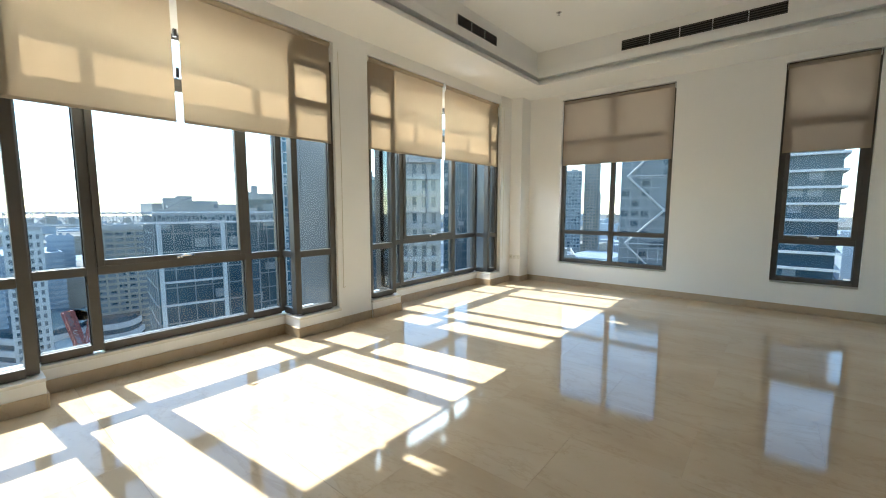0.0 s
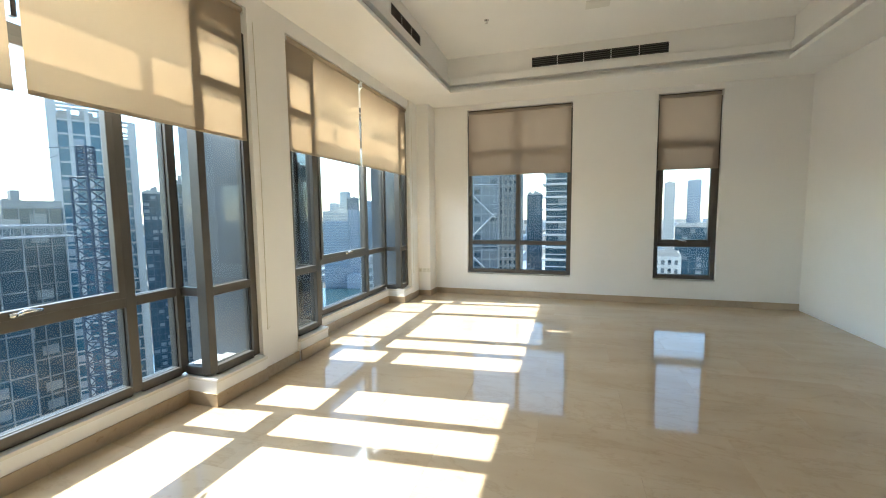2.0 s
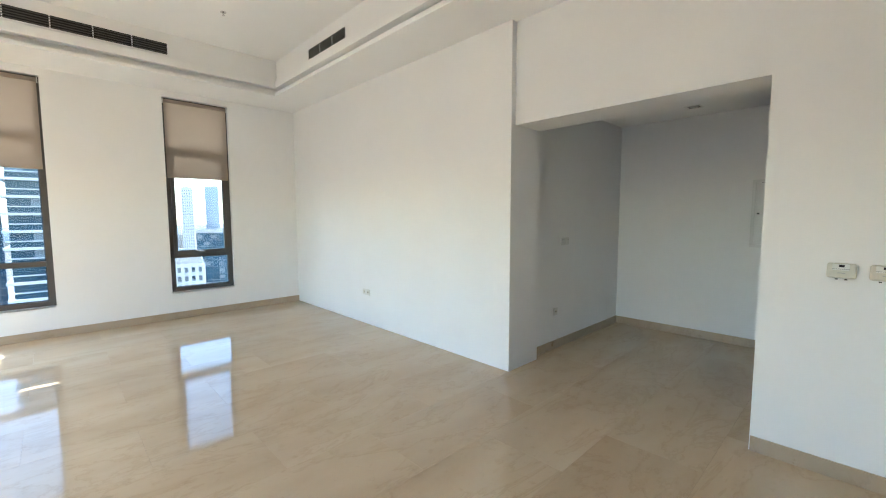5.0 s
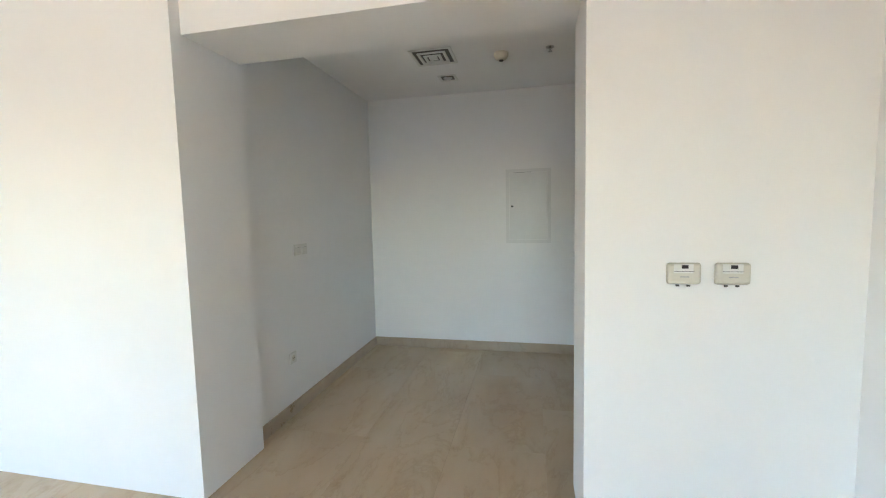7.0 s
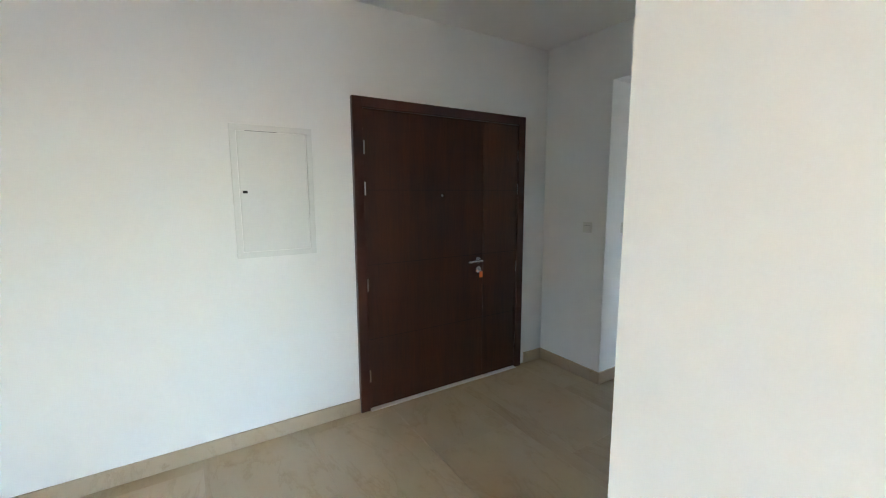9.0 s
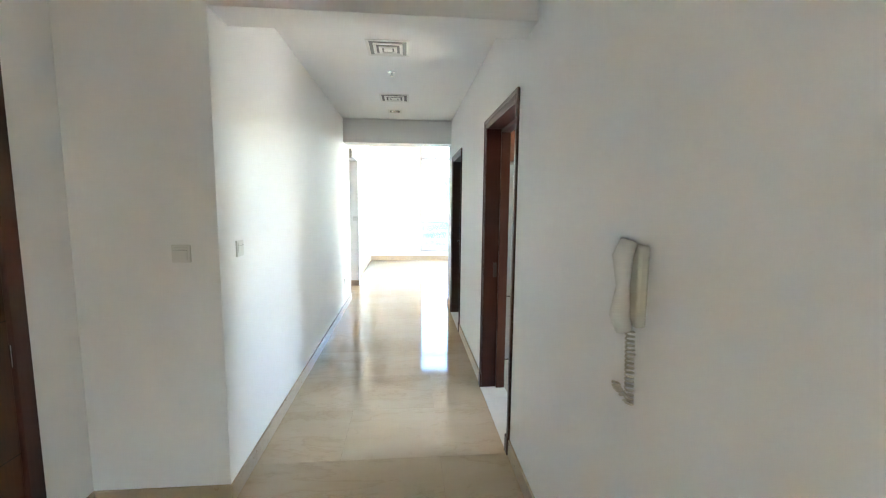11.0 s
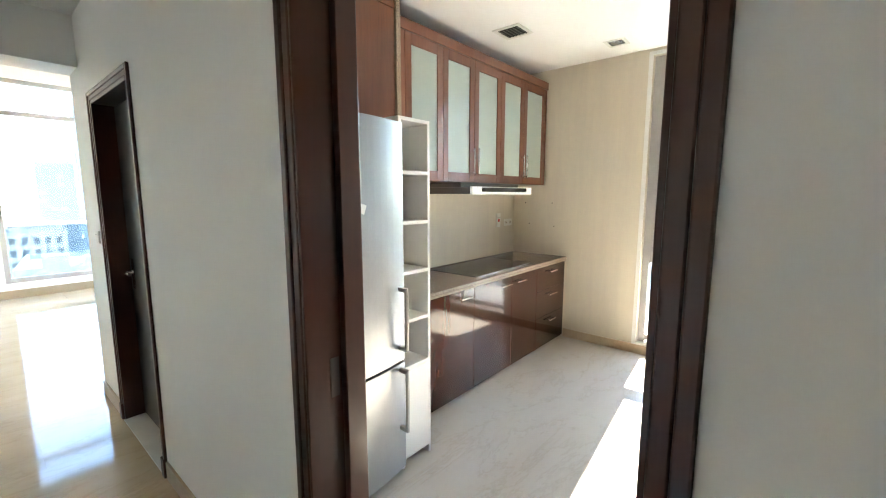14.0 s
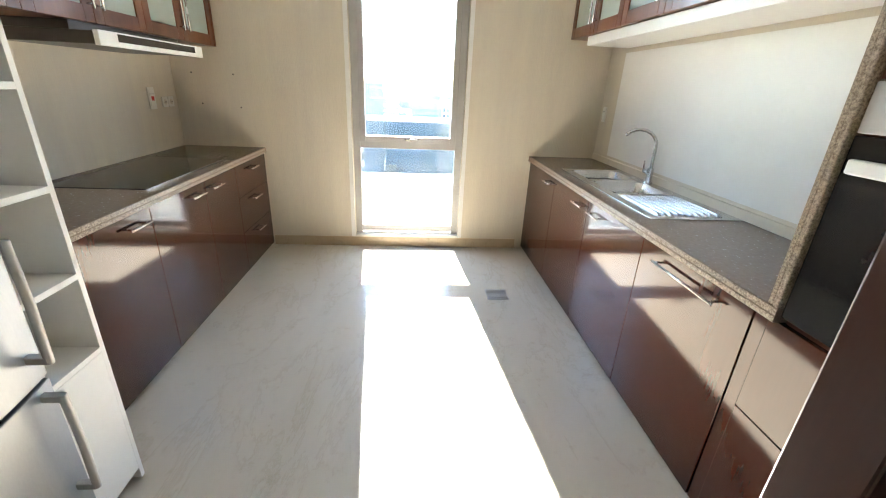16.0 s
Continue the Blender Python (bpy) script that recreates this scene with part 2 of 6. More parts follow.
M_BLACKGLASS = surface("black_ceramic_glass", (0.012, 0.011, 0.011), (0.018, 0.017, 0.016), 5, 3, 0.06, 0.1, bump=0.0)
M_WHITEPL = surface("white_plastic", (0.72, 0.71, 0.66), (0.76, 0.75, 0.70), 5, 3, 0.35, 0.42, bump=0.02)
M_CREAMPL = surface("cream_plastic", (0.62, 0.58, 0.48), (0.67, 0.63, 0.53), 5, 3, 0.4, 0.45, bump=0.02)
M_WHITELAM = surface("white_laminate", (0.74, 0.735, 0.71), (0.78, 0.775, 0.75), 3, 3, 0.35, 0.42, bump=0.02)
# Near-black for dark parts; as flat plates it paints the shade inside openings.
M_DARK = surface("near_black_part_and_shade", (0.01, 0.01, 0.01), (0.018, 0.017, 0.016), 5, 3, 0.7)
M_ORANGE = surface("orange_key_tag", (0.75, 0.16, 0.03), (0.8, 0.2, 0.04), 5, 3, 0.45)
M_RED = surface("red_indicator", (0.55, 0.02, 0.02), (0.6, 0.03, 0.02), 5, 3, 0.4)


# ---- building helpers ----
class Build:
    """Collects boxes, prisms and tubes into one mesh."""

    def __init__(self):
        self.v, self.f = [], []

    def box(self, lo, hi):
        x0, y0, z0 = (min(a, b) for a, b in zip(lo, hi))
        x1, y1, z1 = (max(a, b) for a, b in zip(lo, hi))
        n = len(self.v)
        self.v += [(x0, y0, z0), (x1, y0, z0), (x1, y1, z0), (x0, y1, z0), (x0, y0, z1), (x1, y0, z1), (x1, y1, z1), (x0, y1, z1)]
        self.f += [tuple(n + i for i in q) for q in ((3, 2, 1, 0), (4, 5, 6, 7), (0, 1, 5, 4), (1, 2, 6, 5), (2, 3, 7, 6), (3, 0, 4, 7))]
        return self

    def tube(self, pts, r, sides=10, cap=True):
        pts = [Vector(p) for p in pts]
        n0 = len(self.v)
        up = Vector((0.123, 0.31, 1)).normalized()
        for i, p in enumerate(pts):
            d = (pts[min(i + 1, len(pts) - 1)] - pts[max(i - 1, 0)]).normalized()
            a = d.cross(up).normalized()
            b = d.cross(a).normalized()
            rr = r[i] if isinstance(r, (list, tuple)) else r
            for k in range(sides):
                t = 2 * math.pi * k / sides
                self.v.append(tuple(p + a * (rr * math.cos(t)) + b * (rr * math.sin(t))))
        for i in range(len(pts) - 1):
            for k in range(sides):
                a0, b0 = n0 + i * sides + k, n0 + i * sides + (k + 1) % sides
                self.f.append((a0, b0, b0 + sides, a0 + sides))
        if cap:
            self.f.append(tuple(n0 + k for k in reversed(range(sides))))
            e = n0 + (len(pts) - 1) * sides
            self.f.append(tuple(e + k for k in range(sides)))
        return self

    def prism(self, outline, z0, z1):
        """Outline of (x, y) points, counter-clockwise, drawn up from z0 to z1."""
        n, k = len(self.v), len(outline)
        self.v += [(x, y, z0) for x, y in outline] + [(x, y, z1) for x, y in outline]
        self.f.append(tuple(n + i for i in reversed(range(k))))
        self.f.append(tuple(n + k + i for i in range(k)))
        for i in range(k):
            j = (i + 1) % k
            self.f.append((n + i, n + j, n + k + j, n + k + i))
        return self

    def done(self, name, mat, parent=None, bevel=0.0, smooth=False, label=""):
        me = bpy.data.meshes.new(name)
        me.from_pydata(self.v, [], self.f)
        me.update()
        if smooth:
            me.polygons.foreach_set("use_smooth", [True] * len(me.polygons))
        me.materials.append(mat)
        ob = new(name, me)
        if bevel:
            md = ob.modifiers.new("bevel", 'BEVEL')
            md.width, md.segments, md.limit_method = bevel, 2, 'ANGLE'
        if parent is not None:
            ob.parent = parent
        if label:
            tagged(ob, label)
        return ob


def box(name, lo, hi, mat, parent=None, bevel=0.0, label=""):
    return Build().box(lo, hi).done(name, mat, parent, bevel, label=label)


def thing(name, label, category, at=(0, 0, 0), group=""):
    """An empty at the base of a thing; its parts are built in world places and hung under it."""
    e = new(name)
    e.empty_display_size = 0.1
    tagged(e, label, category, group)
    return e


def structure(ob, label, category=""):
    return tagged(ob, label, category, kind="structure")


# ---- plan ----
Z_SOFFIT, Z_TRAY = 3.385, 3.93
X_PIL, X_MAIN, X_BUMP = -5.90, -6.20, -5.87
SILL = 0.20
Y_SOUTH = -7.75
W1 = (-7.30, -4.25)
W2 = (-3.76, -0.67)

# end wall with two window openings
W3 = (-5.03, -3.235, 0.40, 3.295)
W4 = (-1.965, -1.085, 0.40, 3.295)
b = Build()
b.box((-6.6, 0, 0), (W3[0], 0.3, 4.2)).box((W3[1], 0, 0), (W4[0], 0.3, 4.2)).box((W4[1], 0, 0), (0.5, 0.3, 4.2))
for w in (W3, W4):
    b.box((w[0], 0, 0), (w[1], 0.3, w[2])).box((w[0], 0, w[3]), (w[1], 0.3, 4.2))
structure(b.done("wall_north", M_WALL), "white painted end wall with two tall window openings", "wall")

# window wall: corner column, pillars, heads and low plinths that follow the bays
b = Build()
b.box((-6.6, -0.33, 0), (-5.645, 0, 4.2))
b.box((-6.6, W2[1], 0), (-5.87, -0.33, 4.2))
b.box((-6.6, W1[1], 0), (X_PIL, W2[0], 4.2))
b.box((-6.6, Y_SOUTH - 0.3, 0), (X_PIL, W1[0], 4.2))
for w in (W1, W2):
    b.box((-6.03, w[0], 3.24), (X_PIL, w[1], 4.2))
    b.box((-6.03, w[0], 3.0), (-5.955, w[0] + 0.5, 3.24)).box((-6.03, w[1] - (0.5 if w is W1 else 0.3), 3.0), (-5.955, w[1], 3.24))
    b.box((-6.30, w[0] + 0.5, 2.94), (-6.20, w[1] - (0.5 if w is W1 else 0.3), 3.5)).box((-6.30, w[0], 3.5), (-6.03, w[1], 4.2))
structure(b.done("wall_west", M_WALL), "white painted window wall with pillars and low plinths", "wall")

# south wall behind the walk, and the party wall to the kitchen
b = Build().box((-6.6, Y_SOUTH - 0.144, 0), (0.065, Y_SOUTH, 4.2))
structure(b.done("wall_south", M_WALL), "plain white painted wall between living room and kitchen", "wall")

# east wall with the wide opening to the foyer
b = Build()
b.box((0, -4.80, 0), (0.50, 0, 4.2))
b.box((0.065, -6.74, 2.43), (0.485, -4.80, 4.2))
b.box((0.065, -7.894, 0), (0.485, -6.74, 4.2)).box((0.31, -9.09, 0), (0.485, -7.894, 4.2))
structure(b.done("wall_east", M_WALL), "white painted wall with wide foyer opening", "wall")

# corridor west wall south of the living room, with kitchen and bathroom doorways
KD = (-10.02, -9.14, 2.125)
D2 = (-12.40, -11.54, 2.12)
b = Build()
b.box((0.31, KD[0], KD[2]), (0.485, -9.09, 3.0))
b.box((0.31, KD[1], 0), (0.485, -9.09, KD[2]))
b.box((0.31, D2[1], 0), (0.485, KD[0], 3.0))
b.box((0.31, D2[0], D2[2]), (0.485, D2[1], 3.0))
b.box((0.31, -13.0, 0), (0.485, D2[0], 3.0))
structure(b.done("wall_corridor_west", M_WALL), "white painted corridor wall with two doorways", "wall")

# foyer and corridor east side
b = Build()
b.box((2.66, -8.80, 0), (2.86, -4.50, 3.0))
b.box((0.50, -4.735, 0), (2.66, -4.50, 3.0))
b.box((2.006, -13.25, 0), (2.86, -8.80, 3.0))
b.box((2.006, -14.35, 2.28), (2.30, -13.25, 3.6))
b.box((2.10, -17.75, 0), (2.30, -14.35, 3.6))
structure(b.done("wall_corridor_east", M_WALL), "white painted foyer and corridor wall", "wall")
b = Build().box((2.30, -14.6, 0), (3.8, -14.35, 2.5)).box((2.86, -13.25, 0), (3.8, -13.0, 2.5)).box((3.8, -14.6, 0), (4.0, -13.0, 2.5)).box((2.30, -14.35, 2.4), (3.8, -13.25, 2.5))
structure(b.done("wall_side_passage", M_WALL), "white painted side passage walls", "wall")

# beams across the corridor
structure(Build().box((0.485, -9.02, 2.405), (2.006, -8.80, 2.80)).done("beam_foyer", M_WALL), "white drop beam between foyer and corridor", "beam")
structure(Build().box((-0.2, -13.0, 2.376), (2.006, -12.70, 3.6)).done("beam_corridor", M_WALL), "white drop beam at the end of the corridor", "beam")

# far room
FW = (-0.75, 0.775, 0.215, 3.21)
b = Build()
b.box((FW[1], -18.0, 0), (2.3, -17.75, 3.6)).box((-5.2, -18.0, 0), (FW[0], -17.75, 3.6))
b.box((FW[0], -18.0, 0), (FW[1], -17.75, FW[2])).box((FW[0], -18.0, FW[3]), (FW[1], -17.75, 3.6))
b.box((-5.2, -13.0, 0), (0.31, -12.75, 3.6))
b.box((-5.4, -14.2, 0), (-5.2, -12.75, 3.6)).box((-5.4, -18.0, 0), (-5.2, -16.6, 3.6)).box((-5.4, -16.6, 3.0), (-5.2, -14.2, 3.6)).box((-5.4, -16.6, 0), (-5.2, -14.2, 0.25))
structure(b.done("wall_far_room", M_WALL), "white painted walls of the room past the corridor", "wall")
structure(box("ceiling_far_room", (-5.4, -18.0, 3.4), (2.3, -12.75, 3.6), M_CEIL), "white painted ceiling of the far room", "ceiling")

# bathroom closing box behind the second door
structure(Build().box((-2.0, -12.74, 0), (-1.9, -11.47, 2.7)).box((-1.9, -12.74, 2.5), (0.31, -11.47, 2.7)).done("wall_closet", M_WALL), "plain wall closing the side room", "wall")

# kitchen shell
KX, KYN, KYS, KZ = -3.06, -7.90, -11.45, 2.83
KW = (-10.06, -9.10, 0.106, 2.775)
b = Build()
b.box((KX - 0.22, KYS - 0.15, 0), (KX, KW[0], 3.0)).box((KX - 0.22, KW[1], 0), (KX, KYN, 3.0))
b.box((KX - 0.22, KW[0], 0), (KX, KW[1], KW[2])).box((KX - 0.22, KW[0], KW[3]), (KX, KW[1], 3.0))
b.box((KX, KYS - 0.02, 0), (0.30, KYS, 3.0))
b.box((KX, KYN, 0), (0.30, KYN + 0.0055, 3.0))
b.box((0.30, KYS, 0), (0.306, KD[0] - 0.02, 3.0)).box((0.30, KD[1] + 0.02, 0), (0.306, KYN, 3.0)).box((0.30, KD[0] - 0.02, KD[2] + 0.02), (0.306, KD[1] + 0.02, 3.0))
structure(b.done("wall_kitchen", M_KWALL), "beige wallpapered kitchen walls with one tall window", "wall")
structure(box("wall_kitchen_south", (-3.28, -11.62, 0), (0.31, KYS - 0.02, 3.0), M_WALL), "wall closing the kitchen", "wall")

# ceilings
structure(box("ceiling_kitchen", (-3.28, KYS - 0.02, KZ), (0.31, KYN, 3.0), M_CEIL), "white kitchen ceiling with access panel", "ceiling")
structure(box("ceiling_foyer", (0.485, -8.80, 2.79), (2.66, -4.735, 3.0), M_CEIL), "white foyer ceiling", "ceiling")
structure(box("ceiling_corridor", (0.485, -12.70, 2.70), (2.006, -9.02, 3.0), M_CEIL), "white corridor ceiling", "ceiling")

# living room tray ceiling: soffit ring, lip, cove, ledge, upper walls
TX0, TX1, TY0, TY1 = -5.10, -0.64, -6.95, -0.80


def ring(bd, inset_lo, inset_hi, z0, z1):
    """A square ring: outer edge grown by inset_lo from the tray, inner edge by inset_hi."""
    ox0, ox1, oy0, oy1 = TX0 - inset_lo, TX1 + inset_lo, TY0 - inset_lo, TY1 + inset_lo
    ix0, ix1, iy0, iy1 = TX0 - inset_hi, TX1 + inset_hi, TY0 - inset_hi, TY1 + inset_hi
    bd.box((ox0, iy1, z0), (ox1, oy1, z1)).box((ox0, oy0, z0), (ox1, iy0, z1))
    bd.box((ox0, iy0, z0), (ix0, iy1, z1)).box((ix1, iy0, z0), (ox1, iy1, z1))


b = Build()
b.box((-6.14, TY1, Z_SOFFIT), (0.10, 0, Z_SOFFIT + 0.05)).box((-6.14, Y_SOUTH, Z_SOFFIT), (0.10, TY0, Z_SOFFIT + 0.05))
b.box((-6.14, TY0, Z_SOFFIT), (TX0, TY1, Z_SOFFIT + 0.05)).box((TX1, TY0, Z_SOFFIT), (0.10, TY1, Z_SOFFIT + 0.05))
ring(b, 0.22, 0.11, 3.435, 3.53)
ring(b, 0.22, 0.015, 3.515, 3.62)
ring(b, 0.22, 0.06, 3.62, 3.95)
b.box((TX0 - 0.3, TY0 - 0.3, Z_TRAY), (TX1 + 0.3, TY1 + 0.3, 4.05))
structure(b.done("ceiling_living", M_CEIL, bevel=0.006), "white tray ceiling with cove ledge", "ceiling")

# floors: base slabs
structure(box("floor_base", (-6.6, -18.0, -0.25), (4.0, 0.3, -0.02), M_SILL), "concrete floor slab", "floor")
floor = structure(box("floor", (-6.45, -7.90, -0.02), (2.66, 0.0, -0.003), M_BASE), "polished beige marble slab floor with soft veining", "floor")
floor_corridor = structure(box("floor_corridor", (0.31, -12.75, -0.02), (2.66, -7.90, -0.003), M_BASE), "polished beige marble slab floor in the corridor", "floor")
floor_far = structure(box("floor_far_room", (-5.2, -18.0, -0.02), (3.8, -12.75, -0.003), M_BASE), "polished beige marble slab floor in the far room", "floor")
structure(box("floor_kitchen", (KX, KYS, -0.02), (0.31, KYN, 0.0), M_KFLOOR), "pale grey beige kitchen floor", "floor")


# ---- windows ----
def bars(bd, axis, plane, depth, v0, v1, z0, z1, verts, horis, t=0.07):
    """Frame bars of one glazed field. axis 'x': the glass lies in a plane of constant x and runs along y."""
    def put(a0, a1, c0, c1):
        if axis == 'x':
            bd.box((plane - depth / 2, a0, c0), (plane + depth / 2, a1, c1))
        else:
            bd.box((a0, plane - depth / 2, c0), (a1, plane + depth / 2, c1))
    for c in verts:
        put(c - t / 2, c + t / 2, z0, z1)
    for i in range(len(verts) - 1):
        for c in horis:
            put(verts[i] + t / 2, verts[i + 1] - t / 2, c - t / 2, c + t / 2)


def pane(axis, plane, a0, a1, z0, z1, parent, th=0.012):
    if axis == 'x':
        p = box("pane", (plane - th / 2, a0, z0), (plane + th / 2, a1, z1), M_GLASS, parent)
    else:
        p = box("pane", (a0, plane - th / 2, z0), (a1, plane + th / 2, z1), M_GLASS, parent)
    p.visible_shadow = False
    return p


def espagnolette(parent, at, along):
    """Window handle: base, neck and lever."""
    x, y, z = at
    bd = Build()
    if along == 'y':
        bd.box((x - 0.004, y - 0.03, z - 0.012), (x + 0.012, y + 0.03, z + 0.012))
        bd.tube([(x + 0.01, y, z), (x + 0.045, y, z + 0.012)], 0.009)
        bd.tube([(x + 0.045, y, z + 0.012), (x + 0.05, y + 0.03, z + 0.02), (x + 0.045, y + 0.10, z + 0.012)], [0.011, 0.012, 0.007])
    else:
        bd.box((x - 0.03, y - 0.012, z - 0.012), (x + 0.03, y + 0.004, z + 0.012))
        bd.tube([(x, y - 0.01, z), (x, y - 0.045, z + 0.012)], 0.009)
        bd.tube([(x, y - 0.045, z + 0.012), (x - 0.09, y - 0.045, z + 0.012)], [0.011, 0.007])
    bd.done("handle", M_CHROME, parent, smooth=True, label="silver lever handle")


Z_LO, Z_TR, Z_UP, Z_HD = 0.24, 0.90, 2.53, 2.93


def bay_window(name, w, main, mulls, label):
    e = structure(new(name), label, "window")
    y0, y1 = w
    m0, m1 = main
    hs = (Z_LO + 0.02, Z_TR, Z_UP, Z_HD)
    bd = Build()
    bars(bd, 'x', -6.25, 0.10, m0, m1, Z_LO, Z_HD + 0.1, [m0, *mulls, m1], hs)
    xb = -5.98
    bars(bd, 'x', xb, 0.09, y0, y1, Z_LO, Z_HD + 0.1, [y0 + 0.04, m0 - 0.03], hs)
    bars(bd, 'x', xb, 0.09, y0, y1, Z_LO, Z_HD + 0.1, [m1 + 0.03, y1 - 0.04], hs)
    for m in (m0 - 0.03, m1 + 0.03):
        for h in hs:
            bd.box((-6.20, m - 0.03, h - 0.035), (xb - 0.045, m + 0.03, h + 0.035))
    # opening sash in the middle field
    a, c = mulls[0] + 0.035, mulls[1] - 0.035
    for q in ((a, a + 0.05, Z_TR + 0.035, Z_UP - 0.035), (c - 0.05, c, Z_TR + 0.035, Z_UP - 0.035),
              (a + 0.05, c - 0.05, Z_TR + 0.035, Z_TR + 0.085), (a + 0.05, c - 0.05, Z_UP - 0.085, Z_UP - 0.035)):
        bd.box((-6.235, q[0], q[2]), (-6.185, q[1], q[3]))
    bd.done("frame", M_FRAME, e, bevel=0.004)
    ys = [m0, *mulls, m1]
    zs = [Z_LO + 0.05, Z_TR - 0.03, Z_TR + 0.03, Z_UP - 0.03, Z_UP + 0.03, Z_HD - 0.03]
    gk = Build()
    for i in range(3):
        for k in range(3):
            pane('x', -6.25, ys[i] + 0.035, ys[i + 1] - 0.035, zs[2 * k], zs[2 * k + 1], e)
            gk.box((-6.24, ys[i] + 0.035, zs[2 * k]), (-6.228, ys[i] + 0.043, zs[2 * k + 1]))
            gk.box((-6.24, ys[i + 1] - 0.043, zs[2 * k]), (-6.228, ys[i + 1] - 0.035, zs[2 * k + 1]))
            gk.box((-6.24, ys[i] + 0.043, zs[2 * k]), (-6.228, ys[i + 1] - 0.043, zs[2 * k] + 0.008))
    for k in range(3):
        pane('x', xb, y0 + 0.075, m0 - 0.065, zs[2 * k], zs[2 * k + 1], e)
        pane('x', xb, m1 + 0.065, y1 - 0.075, zs[2 * k], zs[2 * k + 1], e)
        for m in (m0 - 0.03, m1 + 0.03):
            pane('y', m, -6.20, xb - 0.045, zs[2 * k], zs[2 * k + 1], e)
        gk.box((xb + 0.01, m1 + 0.065, zs[2 * k]), (xb + 0.02, m1 + 0.073, zs[2 * k + 1]))
        gk.box((xb + 0.01, y1 - 0.083, zs[2 * k]), (xb + 0.02, y1 - 0.075, zs[2 * k + 1]))
    gk.done("gasket", M_GASKET, e)
    espagnolette(e, (-6.185, (a + c) / 2, Z_TR + 0.06), 'y')
    return e


B1 = (-6.80, -4.78)
B2 = (-3.28, -0.99)
bay_window("window_1", W1, B1, (-6.42, -5.16), "bronze framed bay window over a hazy city")
bay_window("window_2", W2, B2, (-2.90, -1.64), "bronze framed bay window beside the corner column")

# plinths, sills and skirting under the bays
pl, si, sk = Build(), Build(), Build()
for w, m in ((W1, B1), (W2, B2)):
    y0, y1 = w
    m0, m1 = m
    for lo, hi, xf in ((y0, m0 + 0.02, X_BUMP), (m1 - 0.02, y1, X_BUMP), (m0 + 0.02, m1 - 0.02, -6.16)):
        pl.box((-6.45, lo, 0), (xf, hi, 0.195))
        sk.box((xf, lo + 0.001, 0), (xf + 0.013, hi - 0.001, 0.108))
        si.box((-6.30, lo - 0.004, 0.195), (xf + 0.012, hi + 0.004, 0.222))
    for yy, s in ((m0 + 0.02, 1), (m1 - 0.02, -1)):
        sk.box((-6.147, yy, 0), (X_BUMP + 0.013, yy + s * 0.013, 0.107))
structure(pl.done("plinth", M_WALL), "low white plinth under the bay windows", "plinth")
structure(si.done("window_sill", M_SILL, bevel=0.004), "cream stone window sill", "sill")

# skirting boards
sk.box((-5.645, -0.013, 0), (0, 0, 0.10)).box((-5.645, -0.33, 0), (-5.632, -0.013, 0.10)).box((-5.87, -0.343, 0), (-5.632, -0.33, 0.10))
sk.box((-5.87, W2[1], 0), (-5.857, -0.343, 0.10)).box((X_PIL, W1[1], 0), (X_PIL + 0.013, W2[0], 0.10)).box((X_PIL, Y_SOUTH, 0), (X_PIL + 0.013, W1[0], 0.10))
sk.box((-5.88, Y_SOUTH, 0), (0.05, Y_SOUTH + 0.013, 0.10)).box((0.052, Y_SOUTH, 0), (0.065, -6.745, 0.10))
sk.box((0.535, -4.748, 0), (2.647, -4.735, 0.10)).box((2.647, -7.03, 0), (2.66, -4.735, 0.10)).box((2.647, -8.80, 0), (2.66, -8.575, 0.10))
sk.box((2.006, -8.80, 0), (2.647, -8.787, 0.10)).box((1.993, -13.25, 0), (2.006, -8.787, 0.10))
sk.box((0.485, -9.082, 0), (0.498, -6.745, 0.10)).box((0.485, -11.48, 0), (0.498, -10.088, 0.10)).box((0.485, -13.0, 0), (0.498, -12.46, 0.10))
sk.box((2.086, -17.737, 0), (2.10, -14.35, 0.10)).box((-5.2, -17.75, 0), (2.10, -17.737, 0.12)).box((2.006, -14.337, 0), (2.30, -14.35, 0.10))
sk.box((KX, -10.80, 0), (KX + 0.013, -8.54, 0.09))
structure(sk.done("baseboard", M_BASE, bevel=0.002), "beige polished marble skirting board", "baseboard")
structure(Build().box((2.006, -14.6, 0), (2.10, -14.35, 2.28)).done("wall_return", M_WALL), "white wall return beside the side passage", "wall")


